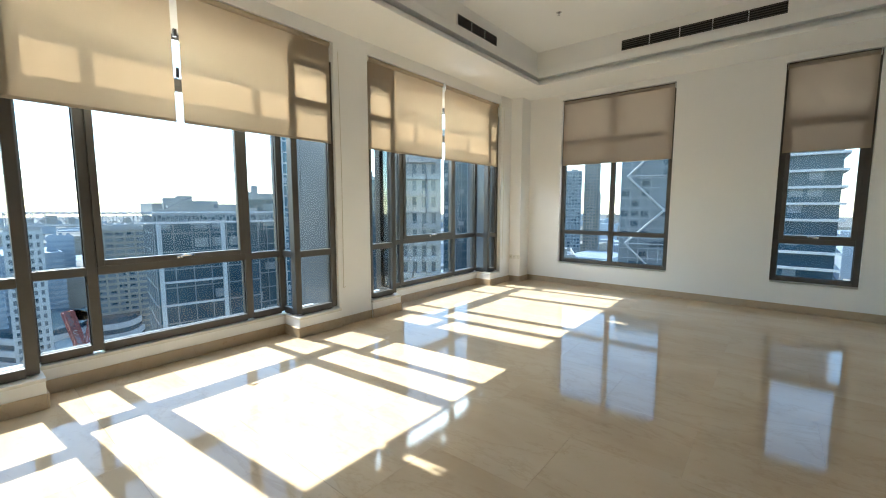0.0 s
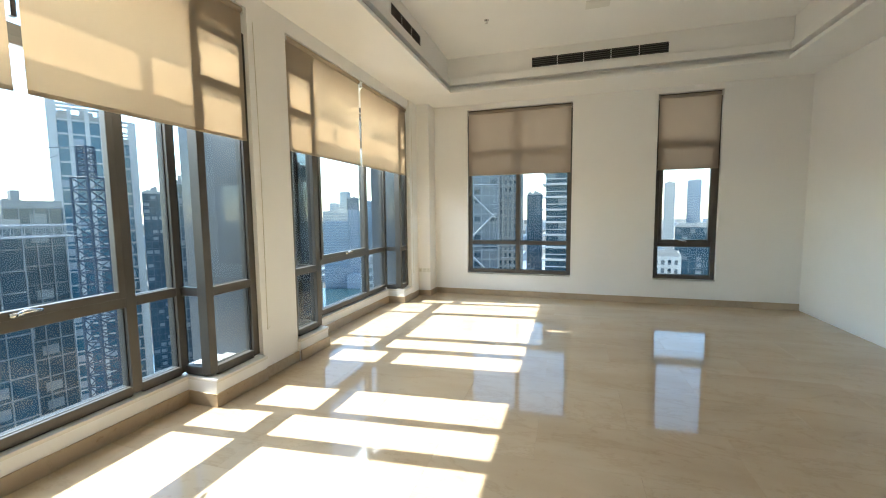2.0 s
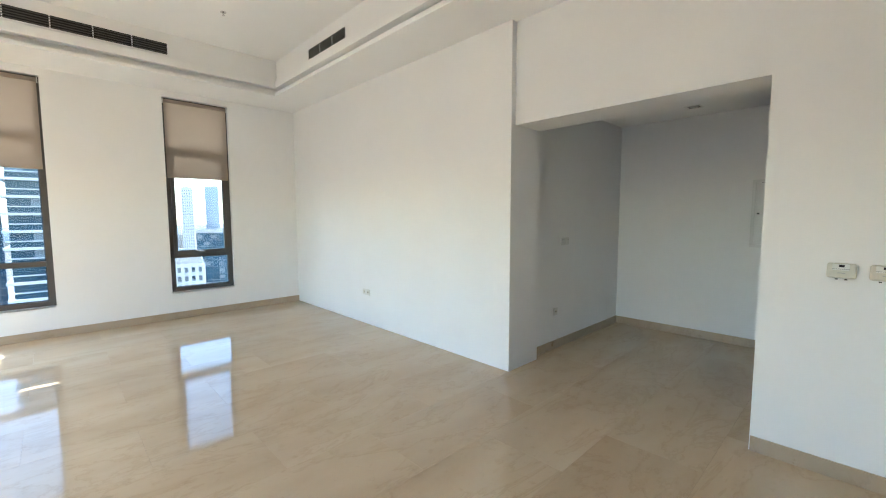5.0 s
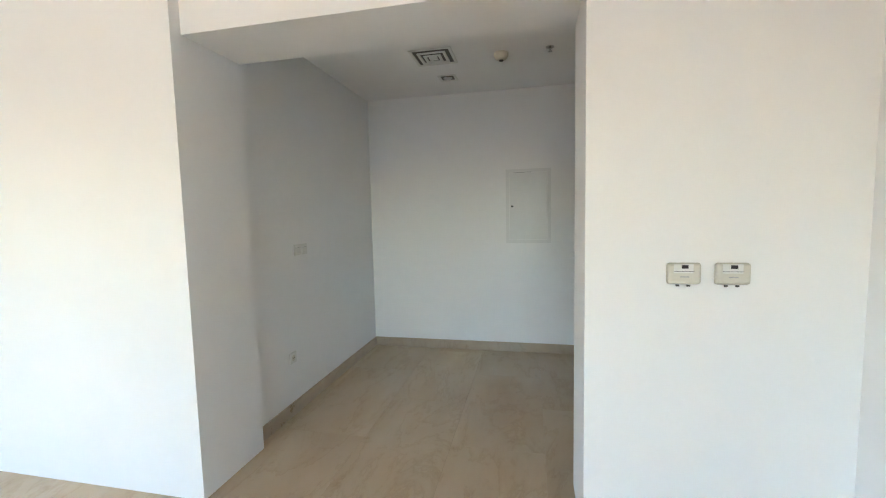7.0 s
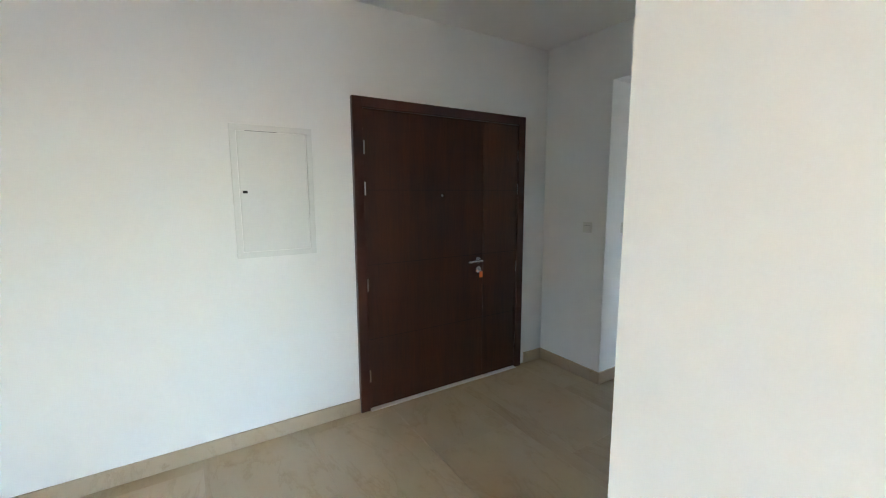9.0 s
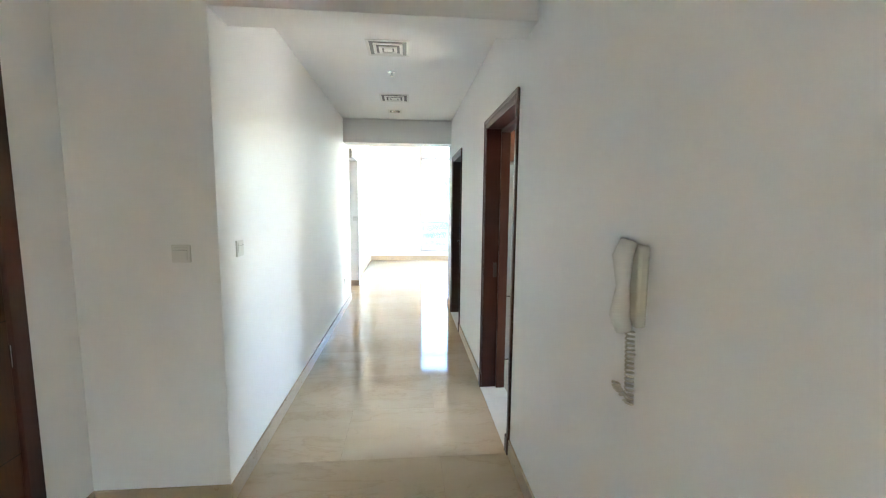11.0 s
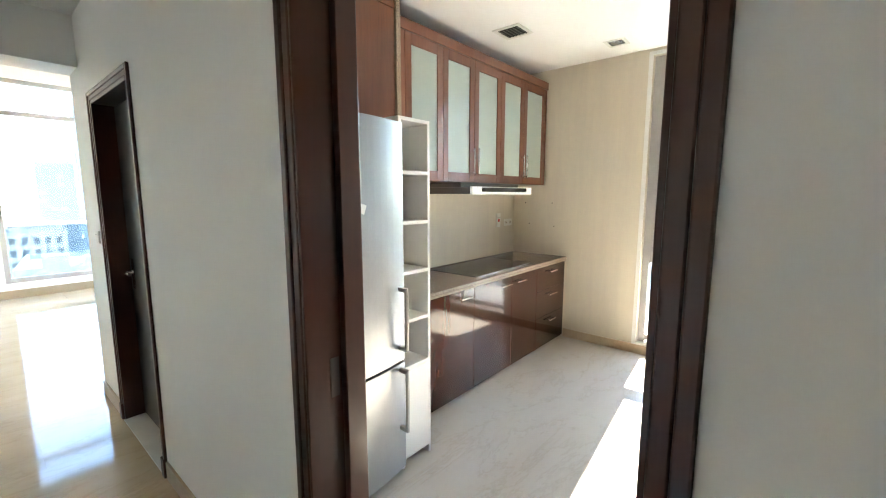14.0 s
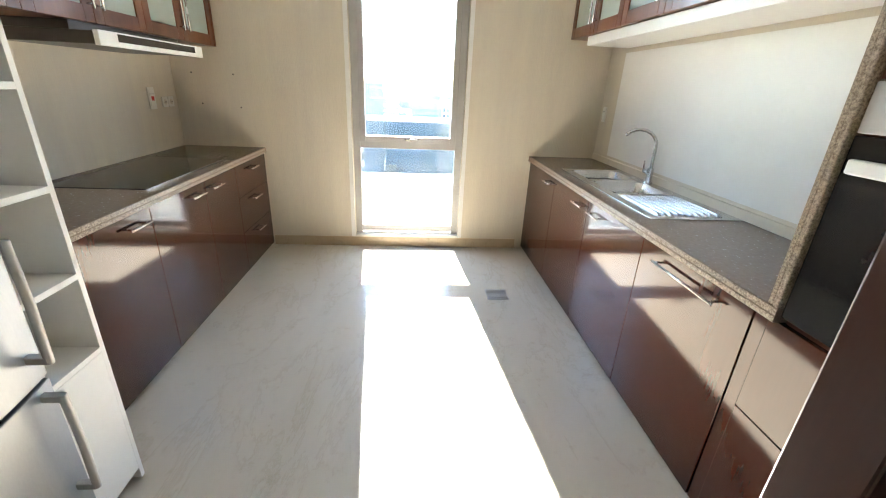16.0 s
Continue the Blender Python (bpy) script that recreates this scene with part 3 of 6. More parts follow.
def end_window(name, w, blind_z, split, casement):
    e = structure(new(name), "bronze framed tall window in the end wall", "window")
    x0, x1, z0, z1 = w
    py = 0.11
    bd = Build()
    t = 0.065
    vs = [x0 + t / 2, *( [(x0 + x1) / 2] if split else []), x1 - t / 2]
    hs = (z0 + t / 2, 0.95, 2.55, z1 - t / 2)
    bars(bd, 'y', py, 0.08, x0, x1, z0, z1, vs, hs, t)
    if casement:
        a, c = x0 + t, x1 - t
        for q in ((a, a + 0.05, 0.983, 2.517), (c - 0.05, c, 0.983, 2.517), (a + 0.05, c - 0.05, 0.983, 1.033), (a + 0.05, c - 0.05, 2.467, 2.517)):
            bd.box((q[0], py - 0.055, q[2]), (q[1], py - 0.01, q[3]))
    bd.done("frame", M_FRAME, e, bevel=0.004)
    gk = Build()
    for i in range(len(vs) - 1):
        for k in range(3):
            a, c, lo, hi = vs[i] + t / 2, vs[i + 1] - t / 2, hs[k] + t / 2, hs[k + 1] - t / 2
            pane('y', py, a, c, lo, hi, e)
            gk.box((a, py - 0.02, lo), (a + 0.009, py - 0.008, hi)).box((c - 0.009, py - 0.02, lo), (c, py - 0.008, hi))
            gk.box((a + 0.009, py - 0.02, lo), (c - 0.009, py - 0.008, lo + 0.009))
    gk.done("gasket", M_GASKET, e)
    box("sill", (x0 + 0.002, 0.0, z0 - 0.018), (x1 - 0.002, 0.07, z0 + 0.004), M_SILL, e, 0.003, "cream stone sill")
    if casement:
        espagnolette(e, ((x0 + x1) / 2, py - 0.055, 1.008), 'x')
    return e


end_window("window_3", W3, 2.16, True, False)
end_window("window_4", W4, 2.11, False, True)


# kitchen window
e = structure(new("window_5"), "grey aluminium kitchen window with a top sash", "window")
bd = Build()
bars(bd, 'x', KX - 0.10, 0.07, KW[0], KW[1], KW[2], KW[3], [KW[0] + 0.03, KW[1] - 0.03], (KW[2] + 0.05, 0.93, KW[3] - 0.03), 0.06)
a, c = KW[0] + 0.06, KW[1] - 0.06
for q in ((a, a + 0.05, 0.96, 2.715), (c - 0.05, c, 0.96, 2.715), (a + 0.05, c - 0.05, 0.96, 1.01), (a + 0.05, c - 0.05, 2.665, 2.715)):
    bd.box((KX - 0.09, q[0], q[2]), (KX - 0.04, q[1], q[3]))
bd.done("frame", M_ALU, e, bevel=0.004)
pane('x', KX - 0.10, KW[0] + 0.06, KW[1] - 0.06, KW[2] + 0.08, 0.90, e)
pane('x', KX - 0.10, KW[0] + 0.06, KW[1] - 0.06, 0.96, KW[3] - 0.06, e)
espagnolette(e, (KX - 0.04, (a + c) / 2, 0.985), 'y')
box("sill", (KX - 0.06, KW[0] + 0.003, KW[2] - 0.03), (KX + 0.01, KW[1] - 0.003, KW[2] + 0.003), M_SILL, e, 0.003, "cream stone sill")
b = Build()
for lo, hi in (((KX - 0.002, KW[0] - 0.035, KW[2] - 0.03), (KX + 0.006, KW[0], KW[3] + 0.03)), ((KX - 0.002, KW[1], KW[2] - 0.03), (KX + 0.006, KW[1] + 0.035, KW[3] + 0.03)), ((KX - 0.002, KW[0], KW[3]), (KX + 0.006, KW[1], KW[3] + 0.03))):
    b.box(lo, hi)
b.done("reveal_trim", M_WHITELAM, e, label="white window surround")

# far room window
e = structure(new("window_6"), "grey aluminium tall window in the far room", "window")
bd = Build()
bars(bd, 'y', -17.85, 0.07, FW[0], FW[1], FW[2], FW[3], [FW[0] + 0.03, FW[1] - 0.03], (FW[2] + 0.04, 2.72, FW[3] - 0.03), 0.07)
bd.done("frame", M_ALU, e, bevel=0.004)
for a, c in ((FW[0] + 0.065, FW[1] - 0.065),):
    pane('y', -17.85, a, c, FW[2] + 0.07, 2.68, e)
    pane('y', -17.85, a, c, 2.76, FW[3] - 0.06, e)
e = structure(new("window_7"), "grey aluminium side window of the far room", "window")
bd = Build()
bars(bd, 'x', -5.3, 0.07, -16.6, -14.2, 0.25, 3.0, [-16.57, -15.4, -14.23], (0.29, 2.4, 2.97), 0.07)
bd.done("frame", M_ALU, e, bevel=0.004)
for a, c in ((-16.535, -15.435), (-15.365, -14.265)):
    pane('x', -5.3, a, c, 0.325, 2.365, e)
    pane('x', -5.3, a, c, 2.435, 2.935, e)


# ---- roller blinds ----
def roller_blind(axis, plane, a0, a1, z0, z1, label, group):
    """Tube, cloth, bottom bar and brackets of one roller blind."""
    cloth = M_BLIND if axis == 'x' else M_BLIND_TAUPE
    t = thing("roller_blind", label, "blind", group=group)
    def p(u, v, z):
        return (plane + v, u, z) if axis == 'x' else (u, plane - v, z)
    bd = Build()
    # cloth hangs as a slightly thick sheet
    bd.box(p(a0 + 0.012, 0.0, z0 + 0.02), p(a1 - 0.012, 0.0015, z1 - 0.03))
    bd.done("cloth", cloth, t)
    Build().tube([p(a0 + 0.012, 0.0, z1 - 0.02), p(a1 - 0.012, 0.0, z1 - 0.02)], 0.026, 14).done("tube", cloth, t, smooth=False)
    box("bottom_bar", p(a0 + 0.012, -0.006, z0), p(a1 - 0.012, 0.008, z0 + 0.024), M_BLINDBAR, t, 0.003)
    for s, u in ((1, a0), (-1, a1)):
        box("bracket", p(u, -0.03, z1 - 0.055), p(u + s * 0.010, 0.03, z1 + 0.01), M_WHITEPL, t, 0.002)
    return t


M_BLINDBAR = surface("beige_blind_bar", (0.42, 0.34, 0.25), (0.46, 0.38, 0.28), 6, 3, 0.45)


def pull_chain(pts):
    t = thing("blind_chain", "thin beige bead chain hanging beside the pillar", "chain", group="blind chains")
    Build().tube(pts, 0.003, 6).done("chain", M_CREAMPL, t, smooth=True)


def gap_bracket(y):
    """Wall bracket parts that show in the gap between two blinds."""
    t = thing("blind_bracket", "dark centre bracket between two roller blinds", "bracket", group="blind brackets")
    box("clip", (-5.955, y - 0.012, 2.83), (-5.925, y + 0.012, 2.89), M_FRAME, t)
    box("clip", (-5.955, y - 0.012, 2.50), (-5.925, y + 0.012, 2.58), M_FRAME, t)
    Build().tube([(-5.93, y, 3.20), (-5.90, y, 3.19), (-5.895, y, 3.15), (-5.92, y, 3.13)], 0.008, 8).done("hook", M_WHITEPL, t, smooth=True)


XB = -5.935
for w, g in ((W1, -5.80), (W2, -2.25)):
    roller_blind('x', XB, w[0] + 0.02, g - 0.016, 2.13, 3.232, "beige translucent roller blind half lowered over bay window", "west roller blinds")
    roller_blind('x', XB, g + 0.016, w[1] - 0.02, 2.13, 3.232, "beige translucent roller blind half lowered over bay window", "west roller blinds")
    gap_bracket(g)
    ye = w[1] + 0.06
    pull_chain([(-5.895 if w is W1 else -5.86, ye, 3.15)] + [(-5.893 if w is W1 else -5.858, ye + 0.012 * math.sin(i / 10 * math.pi), 3.1 - 2.65 * i / 10) for i in range(11)] + [(-5.89 if w is W1 else -5.855, ye + 0.03, 0.47)])
roller_blind('y', 0.045, W3[0] + 0.012, W3[1] - 0.012, 2.15, 3.27, "taupe roller blind half lowered over end window", "end roller blinds")
roller_blind('y', 0.045, W4[0] + 0.012, W4[1] - 0.012, 2.13, 3.27, "taupe roller blind half lowered over narrow window", "end roller blinds")


# ---- ceiling fittings ----
def louvre_grille(axis, plane, a0, a1, z0, z1, fields, side):
    """Dark linear air grille: rim, divider bars and tilted blades. side: which way it faces."""
    t = thing("air_grille", "dark slotted air conditioning grille in a white rim", "grille", group="tray air grilles")
    def p(u, v, z):
        return (plane + side * v, u, z) if axis == 'x' else (u, plane + side * v, z)
    r = 0.018
    bd = Build()
    bd.box(p(a0 - r, 0, z0 - r), p(a1 + r, 0.006, z0)).box(p(a0 - r, 0, z1), p(a1 + r, 0.006, z1 + r))
    bd.box(p(a0 - r, 0, z0), p(a0, 0.006, z1)).box(p(a1, 0, z0), p(a1 + r, 0.006, z1))
    n = fields
    for i in range(1, n):
        u = a0 + (a1 - a0) * i / n
        bd.box(p(u - 0.006, 0, z0), p(u + 0.006, 0.006, z1))
    bd.done("rim", M_CEIL, t)
    # Near-black plate: shade behind the blades is put into its colour.
    box("back", p(a0, -0.0005, z0), p(a1, 0.001, z1), M_DARK, t)
    bl = Build()
    k = 5
    for i in range(k):
        z = z0 + (z1 - z0) * (i + 0.5) / k
        bl.box(p(a0, 0.001, z - 0.005), p(a1, 0.010, z + 0.002))
    bl.done("blade", M_FRAME, t)


louvre_grille('y', -0.74, -3.84, -2.00, 3.66, 3.80, 5, -1)
louvre_grille('x', -0.58, -2.80, -1.85, 3.66, 3.79, 3, -1)
louvre_grille('x', -5.16, -2.93, -2.02, 3.66, 3.79, 3, 1)


def sprinkler(x, y, z):
    t = thing("sprinkler", "small pendant sprinkler head in the ceiling", "sprinkler", group="sprinklers")
    bd = Build().tube([(x, y, z), (x, y, z - 0.006)], 0.032, 14).tube([(x, y, z - 0.006), (x, y, z - 0.035)], 0.009, 8).tube([(x, y, z - 0.035), (x, y, z - 0.038)], 0.018, 12)
    bd.done("head", M_CHROME, t)


sprinkler(-4.31, -1.87, Z_TRAY)
sprinkler(-1.63, -1.86, Z_TRAY)
sprinkler(-4.31, -5.0, Z_TRAY)
sprinkler(1.65, -6.67, 2.79)
sprinkler(1.25, -10.6, 2.70)


def hatch(x0, x1, y0, y1, z):
    t = thing("ceiling_speaker_panel", "white square flush panel in the tray ceiling", "panel", group="ceiling panels")
    bd = Build().box((x0, y0, z - 0.006), (x1, y1, z - 0.0005)).box((x0 + 0.03, y0 + 0.03, z - 0.009), (x1 - 0.03, y1 - 0.03, z - 0.006))
    bd.done("plate", M_WHITEPL, t, bevel=0.002)


hatch(-3.12, -2.85, -1.96, -1.76, Z_TRAY)
hatch(-1.78, -1.50, -2.98, -2.75, Z_TRAY)


def square_diffuser(x, y, z, s=0.16):
    """Four-way square ceiling diffuser of nested sloping rims."""
    t = thing("ceiling_diffuser", "white square ceiling air diffuser with nested vanes", "diffuser", group="ceiling diffusers")
    bd = Build()
    for k, q in enumerate((1.0, 0.68, 0.42)):
        o, i, d = s * q, s * (q - 0.14), 0.004 + 0.006 * k
        bd.box((x - o, y - o, z - d - 0.006), (x + o, y - i, z - d)).box((x - o, y + i, z - d - 0.006), (x + o, y + o, z - d))
        bd.box((x - o, y - i, z - d - 0.006), (x - i, y + i, z - d)).box((x + i, y - i, z - d - 0.006), (x + o, y + i, z - d))
    bd.box((x - s * 0.2, y - s * 0.2, z - 0.02), (x + s * 0.2, y + s * 0.2, z - 0.014))
    bd.done("vane", M_WHITEPL, t)
    # Flat bronze plate, no real duct: its dark colour paints the shade inside.
    box("neck", (x - s * 0.9, y - s * 0.9, z - 0.004), (x + s * 0.9, y + s * 0.9, z - 0.001), M_FRAME, t, label="flat dark plate with the duct's shade in its colour")


def downlight(x, y, z, s=0.085):
    t = thing("downlight", "square recessed downlight, switched off, white rim", "downlight", group="square downlights")
    bd = Build()
    bd.box((x - s, y - s, z - 0.005), (x + s, y - s * 0.7, z)).box((x - s, y + s * 0.7, z - 0.005), (x + s, y + s, z))
    bd.box((x - s, y - s * 0.7, z - 0.005), (x - s * 0.7, y + s * 0.7, z)).box((x + s * 0.7, y - s * 0.7, z - 0.005), (x + s, y + s * 0.7, z))
    bd.done("rim", M_WHITEPL, t, bevel=0.001)
    # Flat dark plate; the depth of the recess is only painted shade.
    box("cup", (x - s * 0.7, y - s * 0.7, z - 0.001), (x + s * 0.7, y + s * 0.7, z - 0.0003), M_FRAME, t, label="flat dark plate with the recess shade in its colour")
    Build().tube([(x, y, z - 0.001), (x, y, z - 0.006), (x, y, z - 0.010)], [s * 0.55, s * 0.5, s * 0.3], 16).done("lamp", M_CHROME, t, smooth=True, label="silver reflector lamp")


def smoke_detector(x, y, z):
    t = thing("smoke_detector", "cream round smoke detector on the ceiling", "detector", group="smoke detectors")
    Build().tube([(x, y, z), (x, y, z - 0.02), (x, y, z - 0.045), (x, y, z - 0.055)], [0.058, 0.058, 0.046, 0.03], 20).done("body", M_CREAMPL, t)
    Build().tube([(x, y, z - 0.055), (x, y, z - 0.062)], 0.018, 12).done("sensor", M_FRAME, t)


square_diffuser(1.60, -5.75, 2.79, 0.17)
downlight(2.14, -5.76, 2.79)
smoke_detector(1.68, -6.29, 2.79)
square_diffuser(1.255, -10.03, 2.70)
square_diffuser(1.255, -11.50, 2.70)
downlight(1.27, -12.18, 2.70)
downlight(-2.70, -10.27, KZ)
downlight(-2.65, -9.10, KZ)
smoke_detector(-2.74, -9.70, KZ)
t = thing("extract_vent", "square kitchen extract vent, open dark duct in white rim", "vent")
bd = Build()
vx, vy, vs = -1.915, -10.825, 0.12
bd.box((vx - vs, vy - vs, KZ - 0.008), (vx + vs, vy - vs + 0.03, KZ)).box((vx - vs, vy + vs - 0.03, KZ - 0.008), (vx + vs, vy + vs, KZ))
bd.box((vx - vs, vy - vs + 0.03, KZ - 0.008), (vx - vs + 0.03, vy + vs - 0.03, KZ)).box((vx + vs - 0.03, vy - vs + 0.03, KZ - 0.008), (vx + vs, vy + vs - 0.03, KZ))
bd.done("rim", M_WHITEPL, t, bevel=0.002)
# Flat near-black plate paints the unlit inside of the duct.
box("duct", (vx - vs + 0.03, vy - vs + 0.03, KZ - 0.002), (vx + vs - 0.03, vy + vs - 0.03, KZ - 0.0005), M_DARK, t, label="flat dark plate with the duct's shade in its colour")
bl = Build()
for i in range(6):
    y = vy - 0.075 + i * 0.03
    bl.box((vx - vs + 0.03, y - 0.002, KZ - 0.008), (vx + vs - 0.03, y + 0.002, KZ - 0.002))
bl.done("blade", M_FRAME, t)
t = thing("access_panel", "long flush access panel in the kitchen ceiling", "panel")
bd = Build().box((-2.35, -10.15, KZ - 0.003), (-1.75, -9.0, KZ - 0.0005))
bd.done("panel", M_CEIL, t)


# ---- wall fittings ----
def wall_plate(name, label, category, axis, plane, side, u, z, w=0.085, h=0.085, holes=False, gangs=1, mat=None, group="switches"):
    t = thing(name, label, category, group=group)
    def p(uu, v, zz):
        return (plane + side * v, uu, zz) if axis == 'x' else (uu, plane + side * v, zz)
    mat = mat or M_WHITEPL
    for g in range(gangs):
        c = u + (g - (gangs - 1) / 2) * (w + 0.006)
        box("plate", p(c - w / 2, 0, z - h / 2), p(c + w / 2, 0.009, z + h / 2), mat, t, 0.002)
        if holes:
            Build().tube([p(c, 0.008, z), p(c, 0.0105, z)], w * 0.27, 14).done("socket", M_CREAMPL, t)
            Build().box(p(c - 0.012, 0.010, z - 0.004), p(c - 0.006, 0.0115, z + 0.004)).box(p(c + 0.006, 0.010, z - 0.004), p(c + 0.012, 0.0115, z + 0.004)).done("hole", M_DARK, t)
        else:
            box("rocker", p(c - w * 0.36, 0.008, z - h * 0.36), p(c + w * 0.36, 0.012, z + h * 0.36), M_CREAMPL if mat is M_CREAMPL else M_WHITEPL, t, 0.002)
            box("seam", p(c - w * 0.36, 0.0115, z + h * 0.2), p(c + w * 0.36, 0.0124, z + h * 0.215), M_FRAME, t)
    return t


wall_plate("wall_socket", "white double wall socket low on the wall", "socket", 'x', 0.0, -1, -2.26, 0.465, holes=True, gangs=2, group="sockets")
wall_plate("wall_socket", "white wall sockets on the corner column", "socket", 'y', -0.33, -1, -5.83, 0.465, 0.07, 0.08, holes=True, group="sockets")
wall_plate("blank_plate", "white double blank plate on the corner column", "plate", 'y', -0.33, -1, -5.71, 0.465, 0.07, 0.075, gangs=2, group="sockets")
wall_plate("light_switch", "white double light switch on foyer wall", "switch", 'y', -4.735, -1, 1.15, 1.255, gangs=2)
wall_plate("wall_socket", "white single socket low on foyer wall", "socket", 'y', -4.735, -1, 0.97, 0.44, holes=True, group="sockets")
wall_plate("light_switch", "white single light switch beside corridor", "switch", 'y', -8.80, 1, 2.175, 1.285)
wall_plate("light_switch", "white single light switch at corridor start", "switch", 'x', 2.006, -1, -9.03, 1.285)
wall_plate("light_switch", "white light switch beside dark door", "switch", 'x', 0.485, 1, -12.62, 1.25)
wall_plate("wall_socket", "white socket low on corridor wall", "socket", 'x', 2.006, -1, -12.6, 0.42, holes=True, group="sockets")
wall_plate("light_switch", "white light switch on side passage return", "switch", 'y', -14.35, 1, 2.06, 1.25)
wall_plate("isolator_switch", "white cooker isolator switch with a red rocker", "switch", 'y', KYS, 1, -2.72, 1.26, 0.08, 0.15)
box("indicator", (-2.735, KYS + 0.012, 1.245), (-2.705, KYS + 0.015, 1.275), M_RED, bpy.data.objects["isolator_switch"], 0.001)
wall_plate("wall_socket", "white double socket above the worktop", "socket", 'y', KYS, 1, -2.92, 1.23, 0.075, 0.075, holes=True, gangs=2, group="sockets")
wall_plate("wall_socket", "white narrow switch above the worktop corner", "switch", 'y', KYN, -1, -2.98, 1.27, 0.06, 0.12, group="switches")


def thermostat(y):
    """Rounded room thermostat with a small screen, button flap and base tabs."""
    t = thing("thermostat", "cream plastic room thermostat with a small grey screen", "thermostat", group="thermostats")
    x = 0.065
    box("body", (x - 0.028, y - 0.063, 1.199), (x, y + 0.063, 1.286), M_CREAMPL, t, 0.012)
    box("cover", (x - 0.031, y - 0.032, 1.245), (x - 0.027, y + 0.04, 1.283), M_WHITEPL, t, 0.002)
    box("screen", (x - 0.0325, y - 0.012, 1.264), (x - 0.030, y + 0.012, 1.278), M_DARK, t)
    box("seam", (x - 0.0325, y - 0.034, 1.252), (x - 0.031, y + 0.039, 1.2535), M_FRAME, t)
    box("label", (x - 0.0295, y - 0.016, 1.228), (x - 0.028, y + 0.016, 1.232), M_ALU, t)
    for o in (-0.02, 0.02):
        box("tab", (x - 0.015, y + o - 0.006, 1.189), (x - 0.008, y + o + 0.006, 1.196), M_FRAME, t)


thermostat(-7.116)
thermostat(-7.291)

# electrical panel in the foyer
t = thing("electrical_panel", "white flush distribution board door on foyer wall", "panel")
bd = Build()
py0, py1, pz0, pz1 = -6.725, -6.262, 1.185, 1.965
for lo, hi in (((2.652, py0, pz0), (2.66, py1, pz0 + 0.035)), ((2.652, py0, pz1 - 0.035), (2.66, py1, pz1)), ((2.652, py0, pz0 + 0.035), (2.66, py0 + 0.035, pz1 - 0.035)), ((2.652, py1 - 0.035, pz0 + 0.035), (2.66, py1, pz1 - 0.035))):
    bd.box(lo, hi)
bd.done("rim", M_WHITELAM, t, bevel=0.002)
box("door", (2.654, py0 + 0.039, pz0 + 0.039), (2.66, py1 - 0.039, pz1 - 0.039), M_WHITELAM, t, 0.0015)
Build().box((2.650, -6.340, 1.569), (2.656, -6.315, 1.585)).done("lock", M_DARK, t)
box("slot", (2.6535, -6.52, pz1 - 0.037), (2.6545, -6.345, pz1 - 0.034), M_FRAME, t)

# intercom handset
t = thing("intercom_handset", "cream wall intercom with handset and coiled cord", "intercom")
hx, hy = 0.485, -7.82
box("base", (hx, hy - 0.045, 1.21), (hx + 0.03, hy + 0.045, 1.43), M_CREAMPL, t, 0.008)
Build().tube([(hx + 0.045, hy + 0.015, 1.20), (hx + 0.06, hy + 0.015, 1.24), (hx + 0.055, hy + 0.015, 1.32), (hx + 0.06, hy + 0.015, 1.40), (hx + 0.045, hy + 0.015, 1.44)], [0.022, 0.026, 0.017, 0.026, 0.022], 12).done("handset", M_WHITEPL, t, smooth=True)
cord = []
for i in range(160):
    f = i / 159
    a = f * 2 * math.pi * 22
    if f < 0.75:
        c = (hx + 0.03, hy + 0.02 + 0.02 * f, 1.20 - 0.20 * f / 0.75)
    else:
        g = (f - 0.75) / 0.25
        c = (hx + 0.03, hy + 0.035 - 0.07 * math.sin(g * 1.6), 1.0 + 0.02 * math.cos(g * 3.1) + 0.07 * g - 0.02)
    cord.append((c[0] + 0.011 * math.cos(a), c[1] + 0.011 * math.sin(a), c[2]))
Build().tube(cord, 0.0028, 5).done("cord", M_CREAMPL, t, smooth=True)

# sensor over the side passage
t = thing("door_contact", "cream door contact box over the passage", "sensor")
box("body", (1.965, -13.33, 2.22), (2.006, -13.25, 2.36), M_CREAMPL, t, 0.006)
box("sensor", (1.962, -13.31, 2.26), (1.966, -13.27, 2.32), M_DARK, t)


# ---- doors ----
def hinge(parent, x, y, z, dx):
    Build().tube([(x, y, z - 0.05), (x, y, z + 0.05)], 0.007, 8).box((x - 0.002, y - 0.016, z - 0.045), (x + 0.004, y + 0.016, z + 0.045)).done("hinge", M_CHROME, parent, label="steel butt hinge")


e = structure(new("door_1"), "closed dark walnut double entrance door in frame", "door")
dy0, dy1, dz = -8.515, -6.985, 2.2
bd = Build()
bd.box((2.625, dy0 - 0.0, 0), (2.662, dy0 + 0.07, dz)).box((2.625, dy1 - 0.07, 0), (2.662, dy1, dz)).box((2.625, dy0 + 0.07, dz - 0.07), (2.662, dy1 - 0.07, dz))
bd.done("frame", M_CASING, e, bevel=0.004)
split = -8.08
box("leaf", (2.640, split + 0.002, 0.012), (2.662, dy1 - 0.072, dz - 0.072), M_DOOR, e, 0.002, "walnut veneer main leaf")
box("leaf", (2.640, dy0 + 0.072, 0.012), (2.662, split - 0.002, dz - 0.072), M_DOOR, e, 0.002, "walnut veneer side leaf")
box("threshold", (2.61, dy0 + 0.07, 0), (2.66, dy1 - 0.07, 0.006), M_SILL, e, label="pale stone threshold")
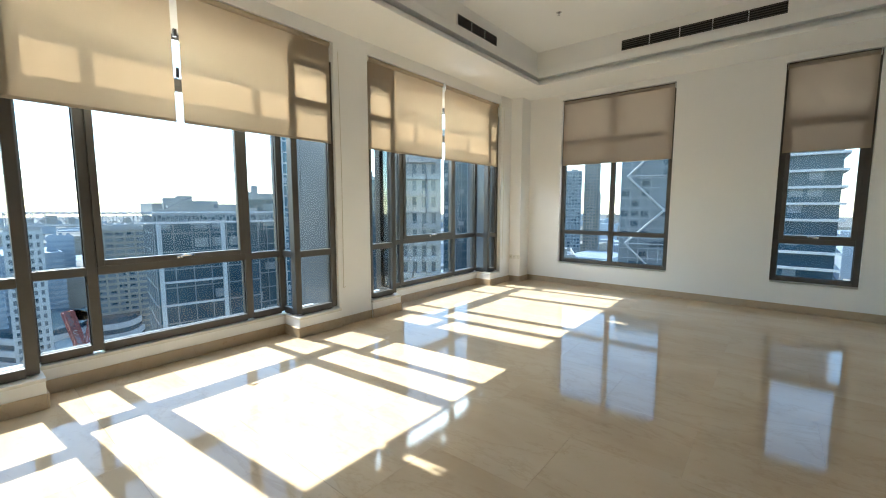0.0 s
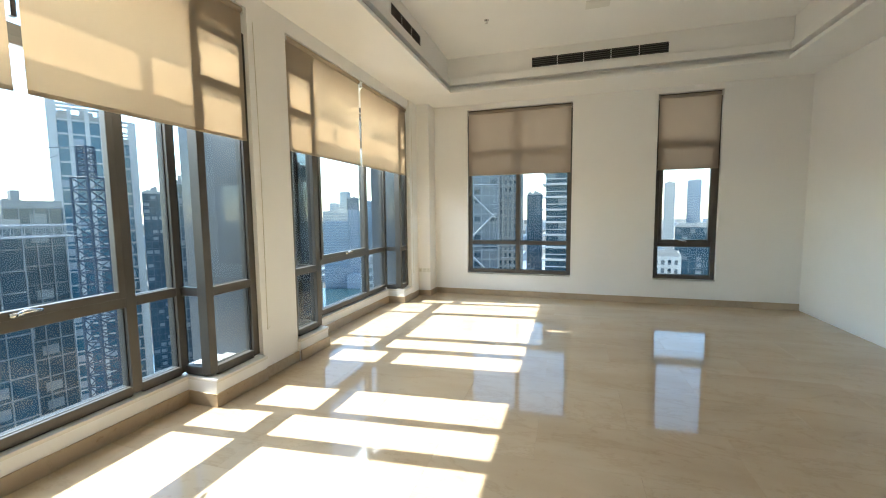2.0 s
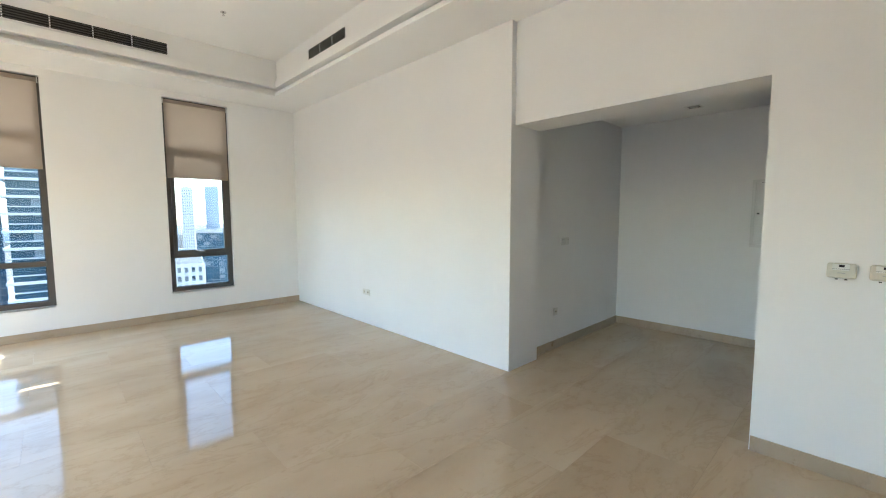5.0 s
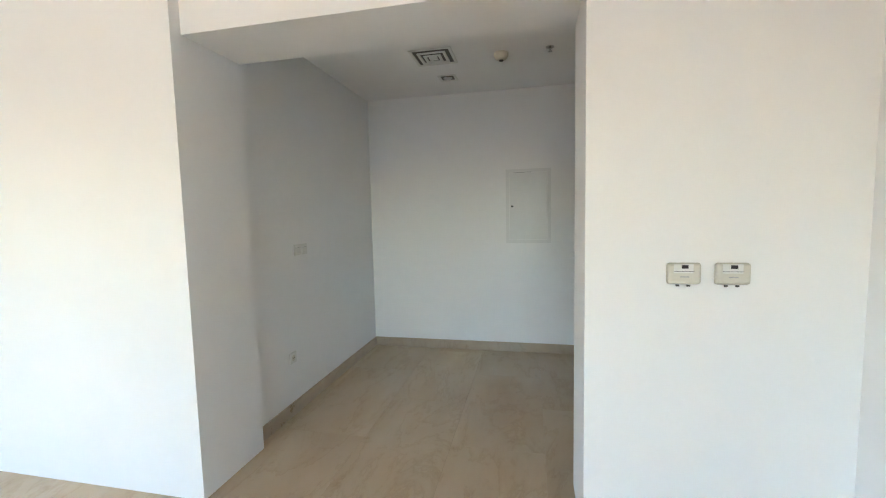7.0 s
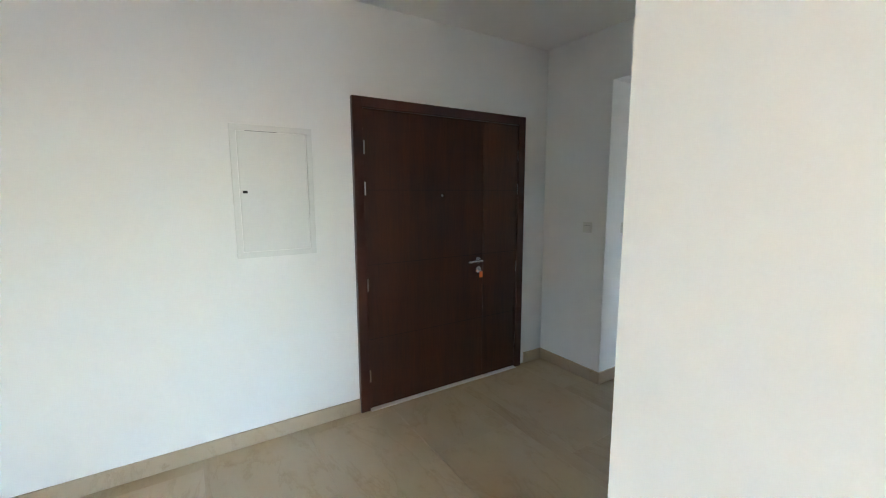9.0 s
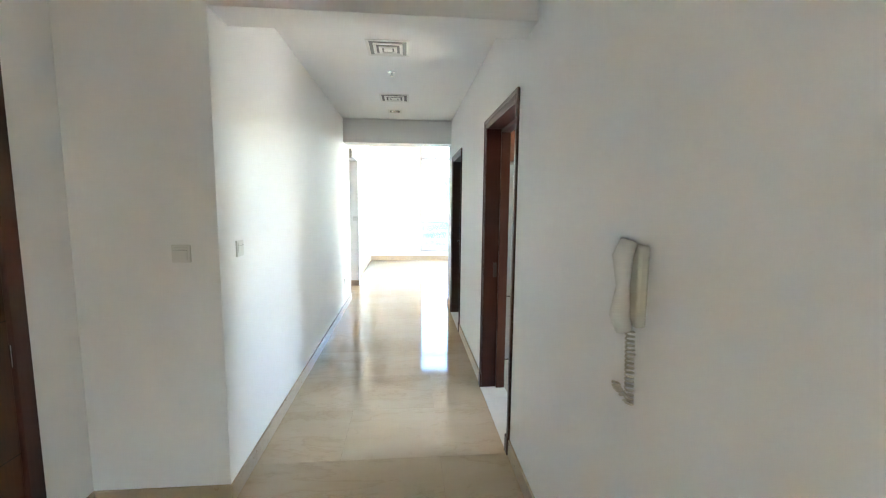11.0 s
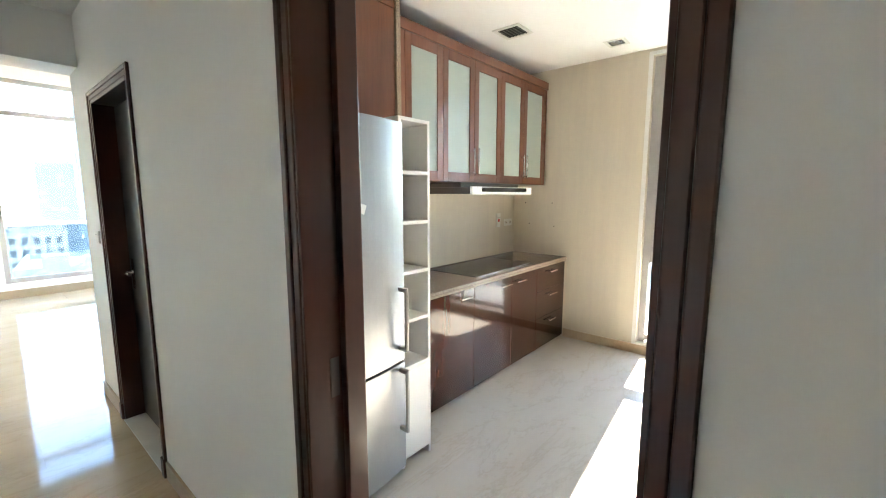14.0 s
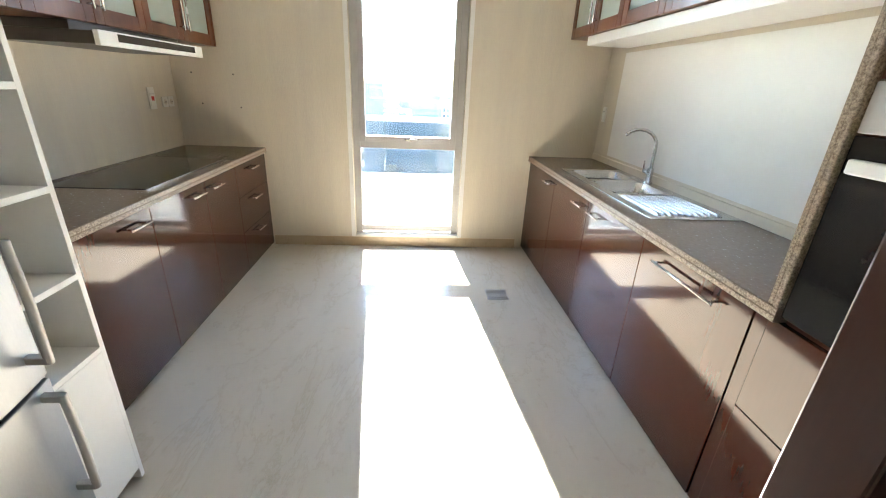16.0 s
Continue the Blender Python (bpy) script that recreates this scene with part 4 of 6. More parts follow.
for z in (1.875, 1.60, 0.93, 0.26):
    hinge(e, 2.634, dy1 - 0.066, z, 1)
    hinge(e, 2.634, dy0 + 0.062, z, 1)
for z in (1.59, 1.07, 0.53):
    box("groove", (2.6392, split + 0.004, z - 0.0015), (2.6412, dy1 - 0.074, z + 0.0015), M_DARK, e, label="fine horizontal groove in the veneer")
    box("groove", (2.6392, dy0 + 0.074, z - 0.0015), (2.6412, split - 0.004, z + 0.0015), M_DARK, e, label="fine horizontal groove in the veneer")
bd = Build()
hy = split + 0.055
bd.tube([(2.64, hy, 1.02), (2.63, hy, 1.02)], 0.027, 18).tube([(2.63, hy, 1.02), (2.585, hy, 1.02)], 0.010, 10).tube([(2.588, hy - 0.01, 1.02), (2.585, hy + 0.05, 1.022), (2.588, hy + 0.13, 1.018)], [0.011, 0.010, 0.008], 10)
bd.done("handle", M_CHROME, e, smooth=False, label="satin steel lever handle")
Build().tube([(2.64, hy, 0.945), (2.628, hy, 0.945)], 0.026, 18).tube([(2.628, hy, 0.945), (2.60, hy, 0.945)], 0.006, 8).done("lock", M_CHROME, e)
Build().tube([(2.64, split + 0.40, 1.55), (2.635, split + 0.40, 1.55)], 0.009, 12).done("peephole", M_CHROME, e)
t = thing("key_tag", "orange plastic tag hanging from the door key", "key tag")
Build().box((2.590, hy - 0.016, 0.885), (2.596, hy + 0.016, 0.935)).done("tag", M_ORANGE, t, bevel=0.003)
Build().tube([(2.597, hy, 0.945), (2.593, hy, 0.93)], 0.004, 6).done("key", M_CHROME, t)


def casing(name, y0, y1, zt, x_face, x_back, label, groove=True, w=0.085):
    """Door lining through the wall with moulded architrave on the corridor side."""
    e = structure(new(name), label, "door")
    bd = Build()
    # stepped architrave
    for o, i, d in ((w, w * 0.53, 0.016), (w * 0.53, 0.0, 0.010)):
        bd.box((x_face, y0 - o, 0), (x_face + d, y0 - i, zt + o)).box((x_face, y1 + i, 0), (x_face + d, y1 + o, zt + o))
        bd.box((x_face, y0 - i, zt + i), (x_face + d, y1 + i, zt + o))
    bd.done("architrave", M_CASING, e, bevel=0.004)
    ln = Build()
    th = 0.010 if groove else 0.022
    ln.box((x_back, y0 - 0.002, 0), (x_face + 0.006, y0 + th, zt)).box((x_back, y1 - th, 0), (x_face + 0.006, y1 + 0.002, zt)).box((x_back, y0 + th, zt - th), (x_face + 0.006, y1 - th, zt + 0.001))
    if groove:
        for y, s in ((y0 + th, 1), (y1 - th, -1)):
            ln.box((x_back + 0.004, y, 0), (x_back + 0.075, y + s * 0.026, zt - th))
        ln.box((x_back + 0.004, y0 + th + 0.026, zt - th - 0.026), (x_back + 0.075, y1 - th - 0.026, zt - th))
    ln.done("lining", M_CASING, e, bevel=0.003)
    for y, s in ((y0, -1), (y1, 1)):
        box("plinth_block", (x_face, y + s * w, 0), (x_face + 0.021, y + s * 0.0, 0.11), M_CASING, e, 0.003)
    return e


e = casing("door_2", KD[0], KD[1], KD[2], 0.485, 0.30, "dark mahogany kitchen door frame with no leaf", True, 0.057)
Build().box((0.385, KD[0] + 0.0095, 0.94), (0.415, KD[0] + 0.0125, 1.06)).done("strike_plate", M_FRAME, e, label="dark strike plate")
e = casing("door_3", D2[0], D2[1], D2[2], 0.485, 0.31, "dark stained door frame with dark recessed leaf", False, 0.05)
box("leaf", (0.335, D2[0] + 0.023, 0.008), (0.378, D2[1] - 0.023, D2[2] - 0.024), M_BLACKDOOR, e, 0.002)
Build().tube([(0.378, D2[0] + 0.10, 1.03), (0.42, D2[0] + 0.10, 1.03), (0.425, D2[0] + 0.20, 1.03)], 0.010, 8).box((0.378, D2[0] + 0.075, 0.92), (0.384, D2[0] + 0.125, 1.12)).done("handle", M_CHROME, e, label="steel lever handle")
structure(box("threshold_kitchen", (0.30, KD[0] + 0.011, 0.0), (0.50, KD[1] - 0.011, 0.006), M_SILL), "pale marble threshold strip at the kitchen", "threshold")
structure(box("threshold_side", (0.31, D2[0] + 0.022, 0.0), (0.50, D2[1] - 0.022, 0.006), M_SILL), "pale marble threshold strip at the dark door", "threshold")


# ---- kitchen ----
def bar_handle(parent, p0, p1, out):
    """Bar handle on two posts. out: unit direction away from the front."""
    p0, p1, o = Vector(p0), Vector(p1), Vector(out)
    d = (p1 - p0).normalized()
    bd = Build().tube([p0 + o * 0.03, p1 + o * 0.03], 0.006, 8)
    for q in (p0 + d * 0.02, p1 - d * 0.02):
        bd.tube([q, q + o * 0.03], 0.0045, 8)
    bd.done("handle", M_CHROME, parent, smooth=True, label="brushed steel bar handle")


def base_unit(x0, x1, yb, yf, s, fronts, label, hmode, top=0.84):
    """Base cabinet: carcass, toe kick and fronts (list of z ranges). s: +1 when the front faces +y."""
    t = thing("base_cabinet", label, "cabinet", group="kitchen base cabinets")
    box("body", (x0 + 0.001, yb, 0.10), (x1 - 0.001, yf - s * 0.020, top), M_GLOSSCAB, t)
    # Toe kick in near-black, which darkens the gap below the fronts.
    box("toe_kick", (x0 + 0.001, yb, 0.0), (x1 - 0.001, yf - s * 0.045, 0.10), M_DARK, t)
    for z0, z1 in fronts:
        box("front", (x0 + 0.0018, yf - s * 0.019, z0 + 0.0015), (x1 - 0.0018, yf, z1 - 0.0015), M_GLOSSCAB, t, 0.0015)
        xm = (x0 + x1) / 2
        if hmode == 'mid':
            bar_handle(t, (xm - 0.075, yf, z1 - 0.06), (xm + 0.075, yf, z1 - 0.06), (0, s, 0))
        elif hmode == 'wide':
            bar_handle(t, (xm - 0.19, yf, z1 - 0.06), (xm + 0.19, yf, z1 - 0.06), (0, s, 0))
        else:
            a = x0 + 0.05 if hmode == 'lo' else x1 - 0.05 - 0.15
            bar_handle(t, (a, yf, z1 - 0.06), (a + 0.15, yf, z1 - 0.06), (0, s, 0))
    return t


YL, YR = -10.81, -8.475
FULL = [(0.02, 0.835)]
base_unit(-1.41, -0.64, KYS + 0.006, YL, 1, FULL, "glossy brown base cabinet under the hob worktop", 'lo')
base_unit(-1.97, -1.41, KYS + 0.006, YL, 1, FULL, "glossy brown base cabinet under the hob worktop", 'lo')
base_unit(-2.43, -1.97, KYS + 0.006, YL, 1, FULL, "glossy brown base cabinet under the hob worktop", 'hi')
base_unit(-3.055, -2.43, KYS + 0.006, YL, 1, [(0.02, 0.33), (0.33, 0.60), (0.60, 0.835)], "glossy brown drawer unit with three drawers", 'mid')
base_unit(-3.055, -2.36, KYN - 0.006, YR, -1, FULL, "glossy brown base cabinet under the sink worktop", 'hi')
base_unit(-2.36, -1.735, KYN - 0.006, YR, -1, FULL, "glossy brown base cabinet below the sink", 'hi', 0.68)
base_unit(-1.735, -1.10, KYN - 0.006, YR, -1, FULL, "glossy brown base cabinet below the sink", 'lo', 0.68)
base_unit(-1.10, -0.45, KYN - 0.006, YR, -1, FULL, "glossy brown integrated appliance front with wide handle", 'wide')


def worktop(x0, x1, yb, yf, s, label, hole=None):
    t = thing("worktop", label, "worktop", group="worktops")
    ye = yf + s * 0.018
    if hole is None:
        box("slab", (x0, yb, 0.84), (x1, ye, 0.885), M_COUNTER, t, 0.006)
    else:
        hx0, hx1, hy0, hy1 = hole
        sl = Build().box((x0, yb, 0.84), (hx0, ye, 0.885)).box((hx1, yb, 0.84), (x1, ye, 0.885))
        sl.box((hx0, yb, 0.84), (hx1, hy1, 0.885)).box((hx0, hy0, 0.84), (hx1, ye, 0.885))
        sl.done("slab", M_COUNTER, t)
    box("edge", (x0, yf + s * 0.0185, 0.842), (x1, yf + s * 0.021, 0.859), M_GRANITE, t, 0.001, "speckled granite front edge")
    box("edge", (x0, yf + s * 0.0185, 0.864), (x1, yf + s * 0.021, 0.883), M_GRANITE, t, 0.001, "speckled granite front edge")
    return t


worktop(-3.055, -0.645, KYS + 0.006, YL, 1, "taupe stone worktop with a granite edge beside the fridge")
t = worktop(-3.055, -0.366, KYN - 0.006, YR, -1, "taupe stone worktop with a granite edge and sink", (-2.43, -1.71, -8.35, -7.985))
box("upstand", (-3.055, KYN - 0.012, 0.885), (-0.41, KYN - 0.001, 0.935), M_KWALL, t, 0.002, "low beige upstand")

# hob
t = thing("ceramic_hob", "black ceramic glass hob set in the worktop", "hob")
box("glass", (-2.42, -11.36, 0.885), (-1.52, -10.87, 0.891), M_BLACKGLASS, t, 0.002)
box("trim", (-2.425, -10.870, 0.885), (-1.515, -10.866, 0.8925), M_CHROME, t)


def glass_door_unit(x0, x1, z0, z1, yb, yf, s, hside, label):
    """Wall cabinet with one framed frosted door."""
    t = thing("wall_cabinet", label, "cabinet", group="kitchen wall cabinets")
    box("body", (x0 + 0.0008, yb, z0), (x1 - 0.0008, yf - s * 0.021, z1), M_UPPER, t)
    st = 0.062
    bd = Build()
    f0, f1 = yf - s * 0.020, yf
    a, c = x0 + 0.0015, x1 - 0.0015
    bd.box((a, f0, z0), (a + st, f1, z1)).box((c - st, f0, z0), (c, f1, z1)).box((a + st, f0, z0), (c - st, f1, z0 + 0.075)).box((a + st, f0, z1 - 0.075), (c - st, f1, z1))
    bd.done("door", M_UPPER, t, bevel=0.003)
    box("pane", (a + st, f0 + s * 0.002, z0 + 0.075), (c - st, f1 - s * 0.008, z1 - 0.075), M_FROST, t, label="frosted greenish glass")
    hx = a + st / 2 if hside < 0 else c - st / 2
    bar_handle(t, (hx, yf, z0 + 0.06), (hx, yf, z0 + 0.28), (0, s, 0))
    return t


LB, LT = 1.64, 2.62
xs = [-0.665, -0.94, -1.335, -1.735, -2.14, -2.55, -2.99]
for i in range(6):
    glass_door_unit(xs[i + 1], xs[i], LB, LT, KYS + 0.006, -11.06, 1, 1 if i in (1, 3, 5) else -1 if i in (2, 4) else -1, "reddish brown wall cabinet with frosted glass door")
t = thing("cornice", "reddish brown cornice above the wall cabinets", "cornice", group="cornices")
box("board", (-3.03, KYS + 0.006, LT + 0.001), (-0.665, -11.05, LT + 0.075), M_UPPER, t, 0.004)
box("end_panel", (-3.02, KYS + 0.006, LB), (-2.992, -11.06, LT), M_UPPER, t, 0.003)
RB, RT = 1.83, 2.62
xs = [-3.04, -2.60, -2.19, -1.72, -1.31, -0.89, -0.42]
for i in range(6):
    glass_door_unit(xs[i], xs[i + 1], RB, RT, KYN - 0.006, -8.27, -1, 1 if i % 2 == 0 else -1, "reddish brown wall cabinet with frosted glass door")
t = thing("cornice", "reddish brown cornice above the wall cabinets", "cornice", group="cornices")
box("board", (-3.04, KYN - 0.006, RT + 0.001), (-0.42, -8.28, RT + 0.075), M_UPPER, t, 0.004)
t = thing("light_pelmet", "cream light pelmet shelf under the wall cabinets", "shelf")
box("board", (-2.76, KYN - 0.006, RB - 0.065), (-0.42, -8.24, RB - 0.002), M_WHITELAM, t, 0.004)
t = thing("splashback", "plain white glossy splashback panel behind the sink", "splashback")
box("panel", (-2.79, KYN - 0.006, 0.955), (-0.42, KYN - 0.0008, 1.735), M_WHITELAM, t, 0.001)

# hood
t = thing("cooker_hood", "slim pull-out cooker hood, dark with white front", "cooker hood")
box("body", (-2.50, KYS + 0.01, 1.60), (-1.58, -11.08, 1.64), M_FRAME, t, 0.003)
bd = Build().box((-2.52, KYS + 0.01, 1.545), (-1.58, -10.98, 1.60))
bd.done("tray", M_FRAME, t, bevel=0.004)
box("front", (-2.54, -10.979, 1.540), (-1.57, -10.955, 1.605), M_WHITELAM, t, 0.003, "white front lip")
box("display", (-2.44, -10.956, 1.563), (-1.70, -10.9535, 1.598), M_BLACKGLASS, t, 0.001, "black glass strip")

# fridge freezer
t = thing("fridge_freezer", "tall stainless steel fridge freezer with bar handles", "fridge")
fx0, fx1, fyf = -0.385, 0.215, -10.55
box("body", (fx0 + 0.004, -11.20, 0.03), (fx1 - 0.004, fyf, 1.885), M_ALU, t, 0.004)
box("foot", (fx0 + 0.03, -11.15, 0.0), (fx1 - 0.03, fyf - 0.05, 0.03), M_DARK, t)


def curved_door(z0, z1, name):
    n = 14
    out = [(fx0 + (fx1 - fx0) * i / n, fyf + 0.03 + 0.035 * (1 - (2 * i / n - 1) ** 2)) for i in range(n + 1)]
    out = [(fx1, fyf + 0.003), *[(x, y) for x, y in reversed(out)], (fx0, fyf + 0.003)]
    Build().prism(out[::1], z0, z1).done(name, M_STEEL, t, bevel=0.004)


curved_door(0.05, 0.655, "freezer_door")
curved_door(0.667, 1.895, "fridge_door")
box("gap", (fx0 + 0.01, fyf, 0.655), (fx1 - 0.01, fyf + 0.02, 0.667), M_DARK, t)


def loop_handle(z0, z1):
    x, y = fx0 + 0.045, fyf + 0.045
    bd = Build().tube([(x, y + 0.045, z0), (x, y + 0.05, (z0 + z1) / 2), (x, y + 0.045, z1)], 0.011, 10)
    bd.box((x - 0.011, y - 0.008, z0), (x + 0.011, y + 0.05, z0 + 0.022)).box((x - 0.011, y - 0.008, z1 - 0.022), (x + 0.011, y + 0.05, z1))
    bd.done("handle", M_ALU, t, bevel=0.003, label="grey bar handle")


loop_handle(0.735, 1.07)
loop_handle(0.29, 0.635)
bd = Build().box((-0.075, fyf + 0.0655, 1.668), (-0.02, fyf + 0.0675, 1.680))
bd.done("badge", M_FRAME, t, label="small dark maker's plate")
st = thing("sticker", "crumpled white paper sticker stuck on the fridge", "sticker")
st.location = (-0.055, fyf + 0.0655, 1.49)
st.rotation_euler = (0, radians(-20), 0)
n = 6
bd = Build()
for i in range(n):
    x = -0.06 + 0.12 * i / n
    bd.box((x, 0, -0.022 + 0.002 * (i % 2)), (x + 0.02, 0.0018 + 0.0008 * (i % 2), 0.022 - 0.0015 * (i % 3)))
bd.done("paper", M_WHITELAM, st)
Build().box((-0.02, 0.002, -0.006), (0.02, 0.0034, 0.004)).done("print", M_FRAME, st)

# shelf tower beside the fridge
t = thing("shelf_unit", "narrow white open shelf unit, empty, beside fridge", "shelf unit")
sx0, sx1, syf = -0.625, -0.392, -10.555
bd = Build()
bd.box((sx0, -11.43, 0.0), (sx0 + 0.018, syf, 1.935)).box((sx1 - 0.018, -11.43, 0.0), (sx1, syf, 1.935)).box((sx0 + 0.018, syf - 0.265, 0.0), (sx1 - 0.018, syf - 0.25, 1.935))
bd.done("side", M_WHITELAM, t, bevel=0.001)
for z in (1.926, 1.655, 1.39, 1.12, 0.85, 0.585):
    box("board", (sx0 + 0.018, syf - 0.25, z - 0.009), (sx1 - 0.018, syf, z + 0.009), M_WHITELAM, t)
box("door", (sx0 + 0.018, syf - 0.018, 0.05), (sx1 - 0.018, syf, 0.574), M_WHITELAM, t, 0.001)

# cabinet over the fridge with granite side panel
t = thing("overfridge_cabinet", "reddish brown two-door cabinet above the fridge", "cabinet")
oy = -10.82
box("body", (-0.625, KYS + 0.006, 1.955), (0.29, oy - 0.02, 2.62), M_UPPER, t)
for a, c in ((-0.622, -0.170), (-0.167, 0.288)):
    box("door", (a, oy - 0.019, 1.957), (c, oy, 2.58), M_UPPER, t, 0.002)
bar_handle(t, (-0.215, oy, 2.0), (-0.215, oy, 2.22), (0, 1, 0))
bar_handle(t, (-0.120, oy, 2.0), (-0.120, oy, 2.22), (0, 1, 0))
box("cornice", (-0.625, oy - 0.02, 2.581), (0.29, oy + 0.004, 2.70), M_UPPER, t, 0.003)
t = thing("granite_panel", "speckled brown granite end panel beside wall cabinets", "panel", group="granite panels")
box("slab", (-0.662, KYS + 0.006, 1.955), (-0.628, oy + 0.012, 2.72), M_GRANITE, t, 0.003)

# oven tower
t = thing("oven_tower", "tall glossy brown oven housing beside the worktop", "cabinet")
tx0, tx1 = -0.362, 0.285
box("body", (tx0, KYN - 0.006, 0.10), (tx1, YR + 0.02, 2.62), M_UPPER, t)
# Near-black again, so the gap under the tower is dark by colour.
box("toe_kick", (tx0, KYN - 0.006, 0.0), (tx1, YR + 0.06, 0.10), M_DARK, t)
box("front", (-0.398, YR, 0.509), (tx1 - 0.002, YR + 0.019, 0.84), M_GLOSSCAB, t, 0.002)
box("front", (-0.398, YR, 0.02), (tx1 - 0.002, YR + 0.019, 0.506), M_GLOSSCAB, t, 0.002)
box("front", (tx0 + 0.002, YR, 1.495), (tx1 - 0.002, YR + 0.019, 2.60), M_UPPER, t, 0.002)
bar_handle(t, (tx0 + 0.05, YR, 1.62), (tx0 + 0.05, YR, 1.86), (0, -1, 0))
t = thing("built_in_oven", "black glass built-in oven with steel control panel", "oven")
box("door", (tx0 + 0.006, YR - 0.012, 0.865), (tx1 - 0.006, YR + 0.0185, 1.37), M_BLACKGLASS, t, 0.003)
box("control_panel", (tx0 + 0.006, YR - 0.010, 1.375), (tx1 - 0.006, YR + 0.0185, 1.49), M_ALU, t, 0.003, "steel control panel")
Build().box((tx0 + 0.05, YR - 0.055, 1.285), (tx1 - 0.05, YR - 0.035, 1.32)).box((tx0 + 0.06, YR - 0.04, 1.292), (tx0 + 0.08, YR - 0.011, 1.312)).box((tx1 - 0.08, YR - 0.04, 1.292), (tx1 - 0.06, YR - 0.011, 1.312)).done("handle", M_WHITELAM, t, bevel=0.005, label="wide pale bar handle")
box("window", (tx0 + 0.10, YR - 0.0135, 0.92), (tx1 - 0.10, YR - 0.0118, 1.24), M_BLACKGLASS, t, label="dark oven window")
t = thing("granite_panel", "speckled brown granite end panel beside the oven", "panel", group="granite panels")
box("slab", (-0.3845, KYN - 0.006, 0.886), (-0.365, YR - 0.022, 2.72), M_GRANITE, t, 0.004)
box("slab", (-0.405, KYN - 0.006, 0.886), (-0.3865, YR - 0.018, 2.72), M_GRANITE, t, 0.004)
t = thing("filler_strip", "narrow brown filler strip beside the oven housing", "filler")
box("strip", (-0.448, YR + 0.004, 0.02), (-0.400, YR + 0.022, 0.84), M_GLOSSCAB, t, 0.001)

# sink, drainer and tap
t = thing("sink", "stainless steel double sink with ribbed drainer", "sink")
zt = 0.889
bd = Build()
X0, X1, Y0, Y1 = -2.47, -1.21, -8.40, -7.925
bowls = ((-2.42, -2.10, -8.34, -7.995), (-2.03, -1.72, -8.34, -7.995))
bd.box((X0, Y0, zt - 0.003), (X1, bowls[0][2], zt + 0.002)).box((X0, bowls[0][3], zt - 0.003), (X1, Y1, zt + 0.002))
bd.box((X0, bowls[0][2], zt - 0.003), (bowls[0][0], bowls[0][3], zt + 0.002)).box((bowls[0][1], bowls[0][2], zt - 0.003), (bowls[1][0], bowls[0][3], zt + 0.002)).box((bowls[1][1], bowls[0][2], zt - 0.003), (X1, bowls[0][3], zt + 0.002))
bd.done("rim", M_CHROME, t, bevel=0.002)
for a, c, lo, hi in bowls:
    bb = Build()
    cx, cy, prof = (a + c) / 2, (lo + hi) / 2, ((0.000, zt + 0.001, 0.05), (0.006, zt - 0.006, 0.055), (0.014, 0.80, 0.06), (0.022, 0.742, 0.065), (0.05, 0.722, 0.06), (0.11, 0.717, 0.035))
    for inset, z, rad in prof:
        hw, hd = (c - a) / 2 - inset, (hi - lo) / 2 - inset
        for q in range(24):
            ang = 2 * math.pi * (q + 0.5) / 24
            sx, sy = (1 if math.cos(ang) > 0 else -1), (1 if math.sin(ang) > 0 else -1)
            bb.v.append((cx + sx * (hw - rad) + rad * math.cos(ang), cy + sy * (hd - rad) + rad * math.sin(ang), z))
    for k in range(len(prof) - 1):
        for q in range(24):
            p0, p1 = k * 24 + q, k * 24 + (q + 1) % 24
            bb.f.append((p0, p1, p1 + 24, p0 + 24))
    bb.f.append(tuple((len(prof) - 1) * 24 + q for q in range(24)))
    bb.done("bowl", M_CHROME, t, smooth=True)
    Build().tube([((a + c) / 2, (lo + hi) / 2, 0.7172), ((a + c) / 2, (lo + hi) / 2, 0.719)], 0.035, 16).done("drain", M_DARK, t)
for i in range(10):
    y = -8.325 + 0.035 * i
    Build().tube([(-1.67, y, zt + 0.001), (-1.64, y, zt + 0.006), (-1.28, y, zt + 0.006), (-1.25, y, zt + 0.001)], 0.0075, 6).done("rib", M_CHROME, t, smooth=True)
t = thing("mixer_tap", "chrome swan neck mixer tap behind the sink", "tap")
tx, ty = -2.03, -7.955
Build().tube([(tx, ty, zt), (tx, ty, zt + 0.012)], 0.028, 16).tube([(tx, ty, zt + 0.01), (tx, ty, zt + 0.10)], 0.020, 14).done("body", M_CHROME, t, smooth=False)
arc = [(tx, ty, zt + 0.10), (tx, ty, zt + 0.24)] + [(tx - 0.05 * (1 - math.cos(a)), ty - 0.095 * (1 - math.cos(a)), zt + 0.24 + 0.10 * math.sin(a)) for a in [math.pi * k / 10 for k in range(1, 9)]]
Build().tube(arc, 0.0105, 12).done("spout", M_CHROME, t, smooth=True)
Build().tube([(tx, ty, zt + 0.06), (tx - 0.05, ty - 0.02, zt + 0.075)], 0.012, 10).tube([(tx - 0.05, ty - 0.02, zt + 0.075), (tx - 0.055, ty - 0.022, zt + 0.14)], 0.005, 8).done("lever", M_CHROME, t, smooth=True)

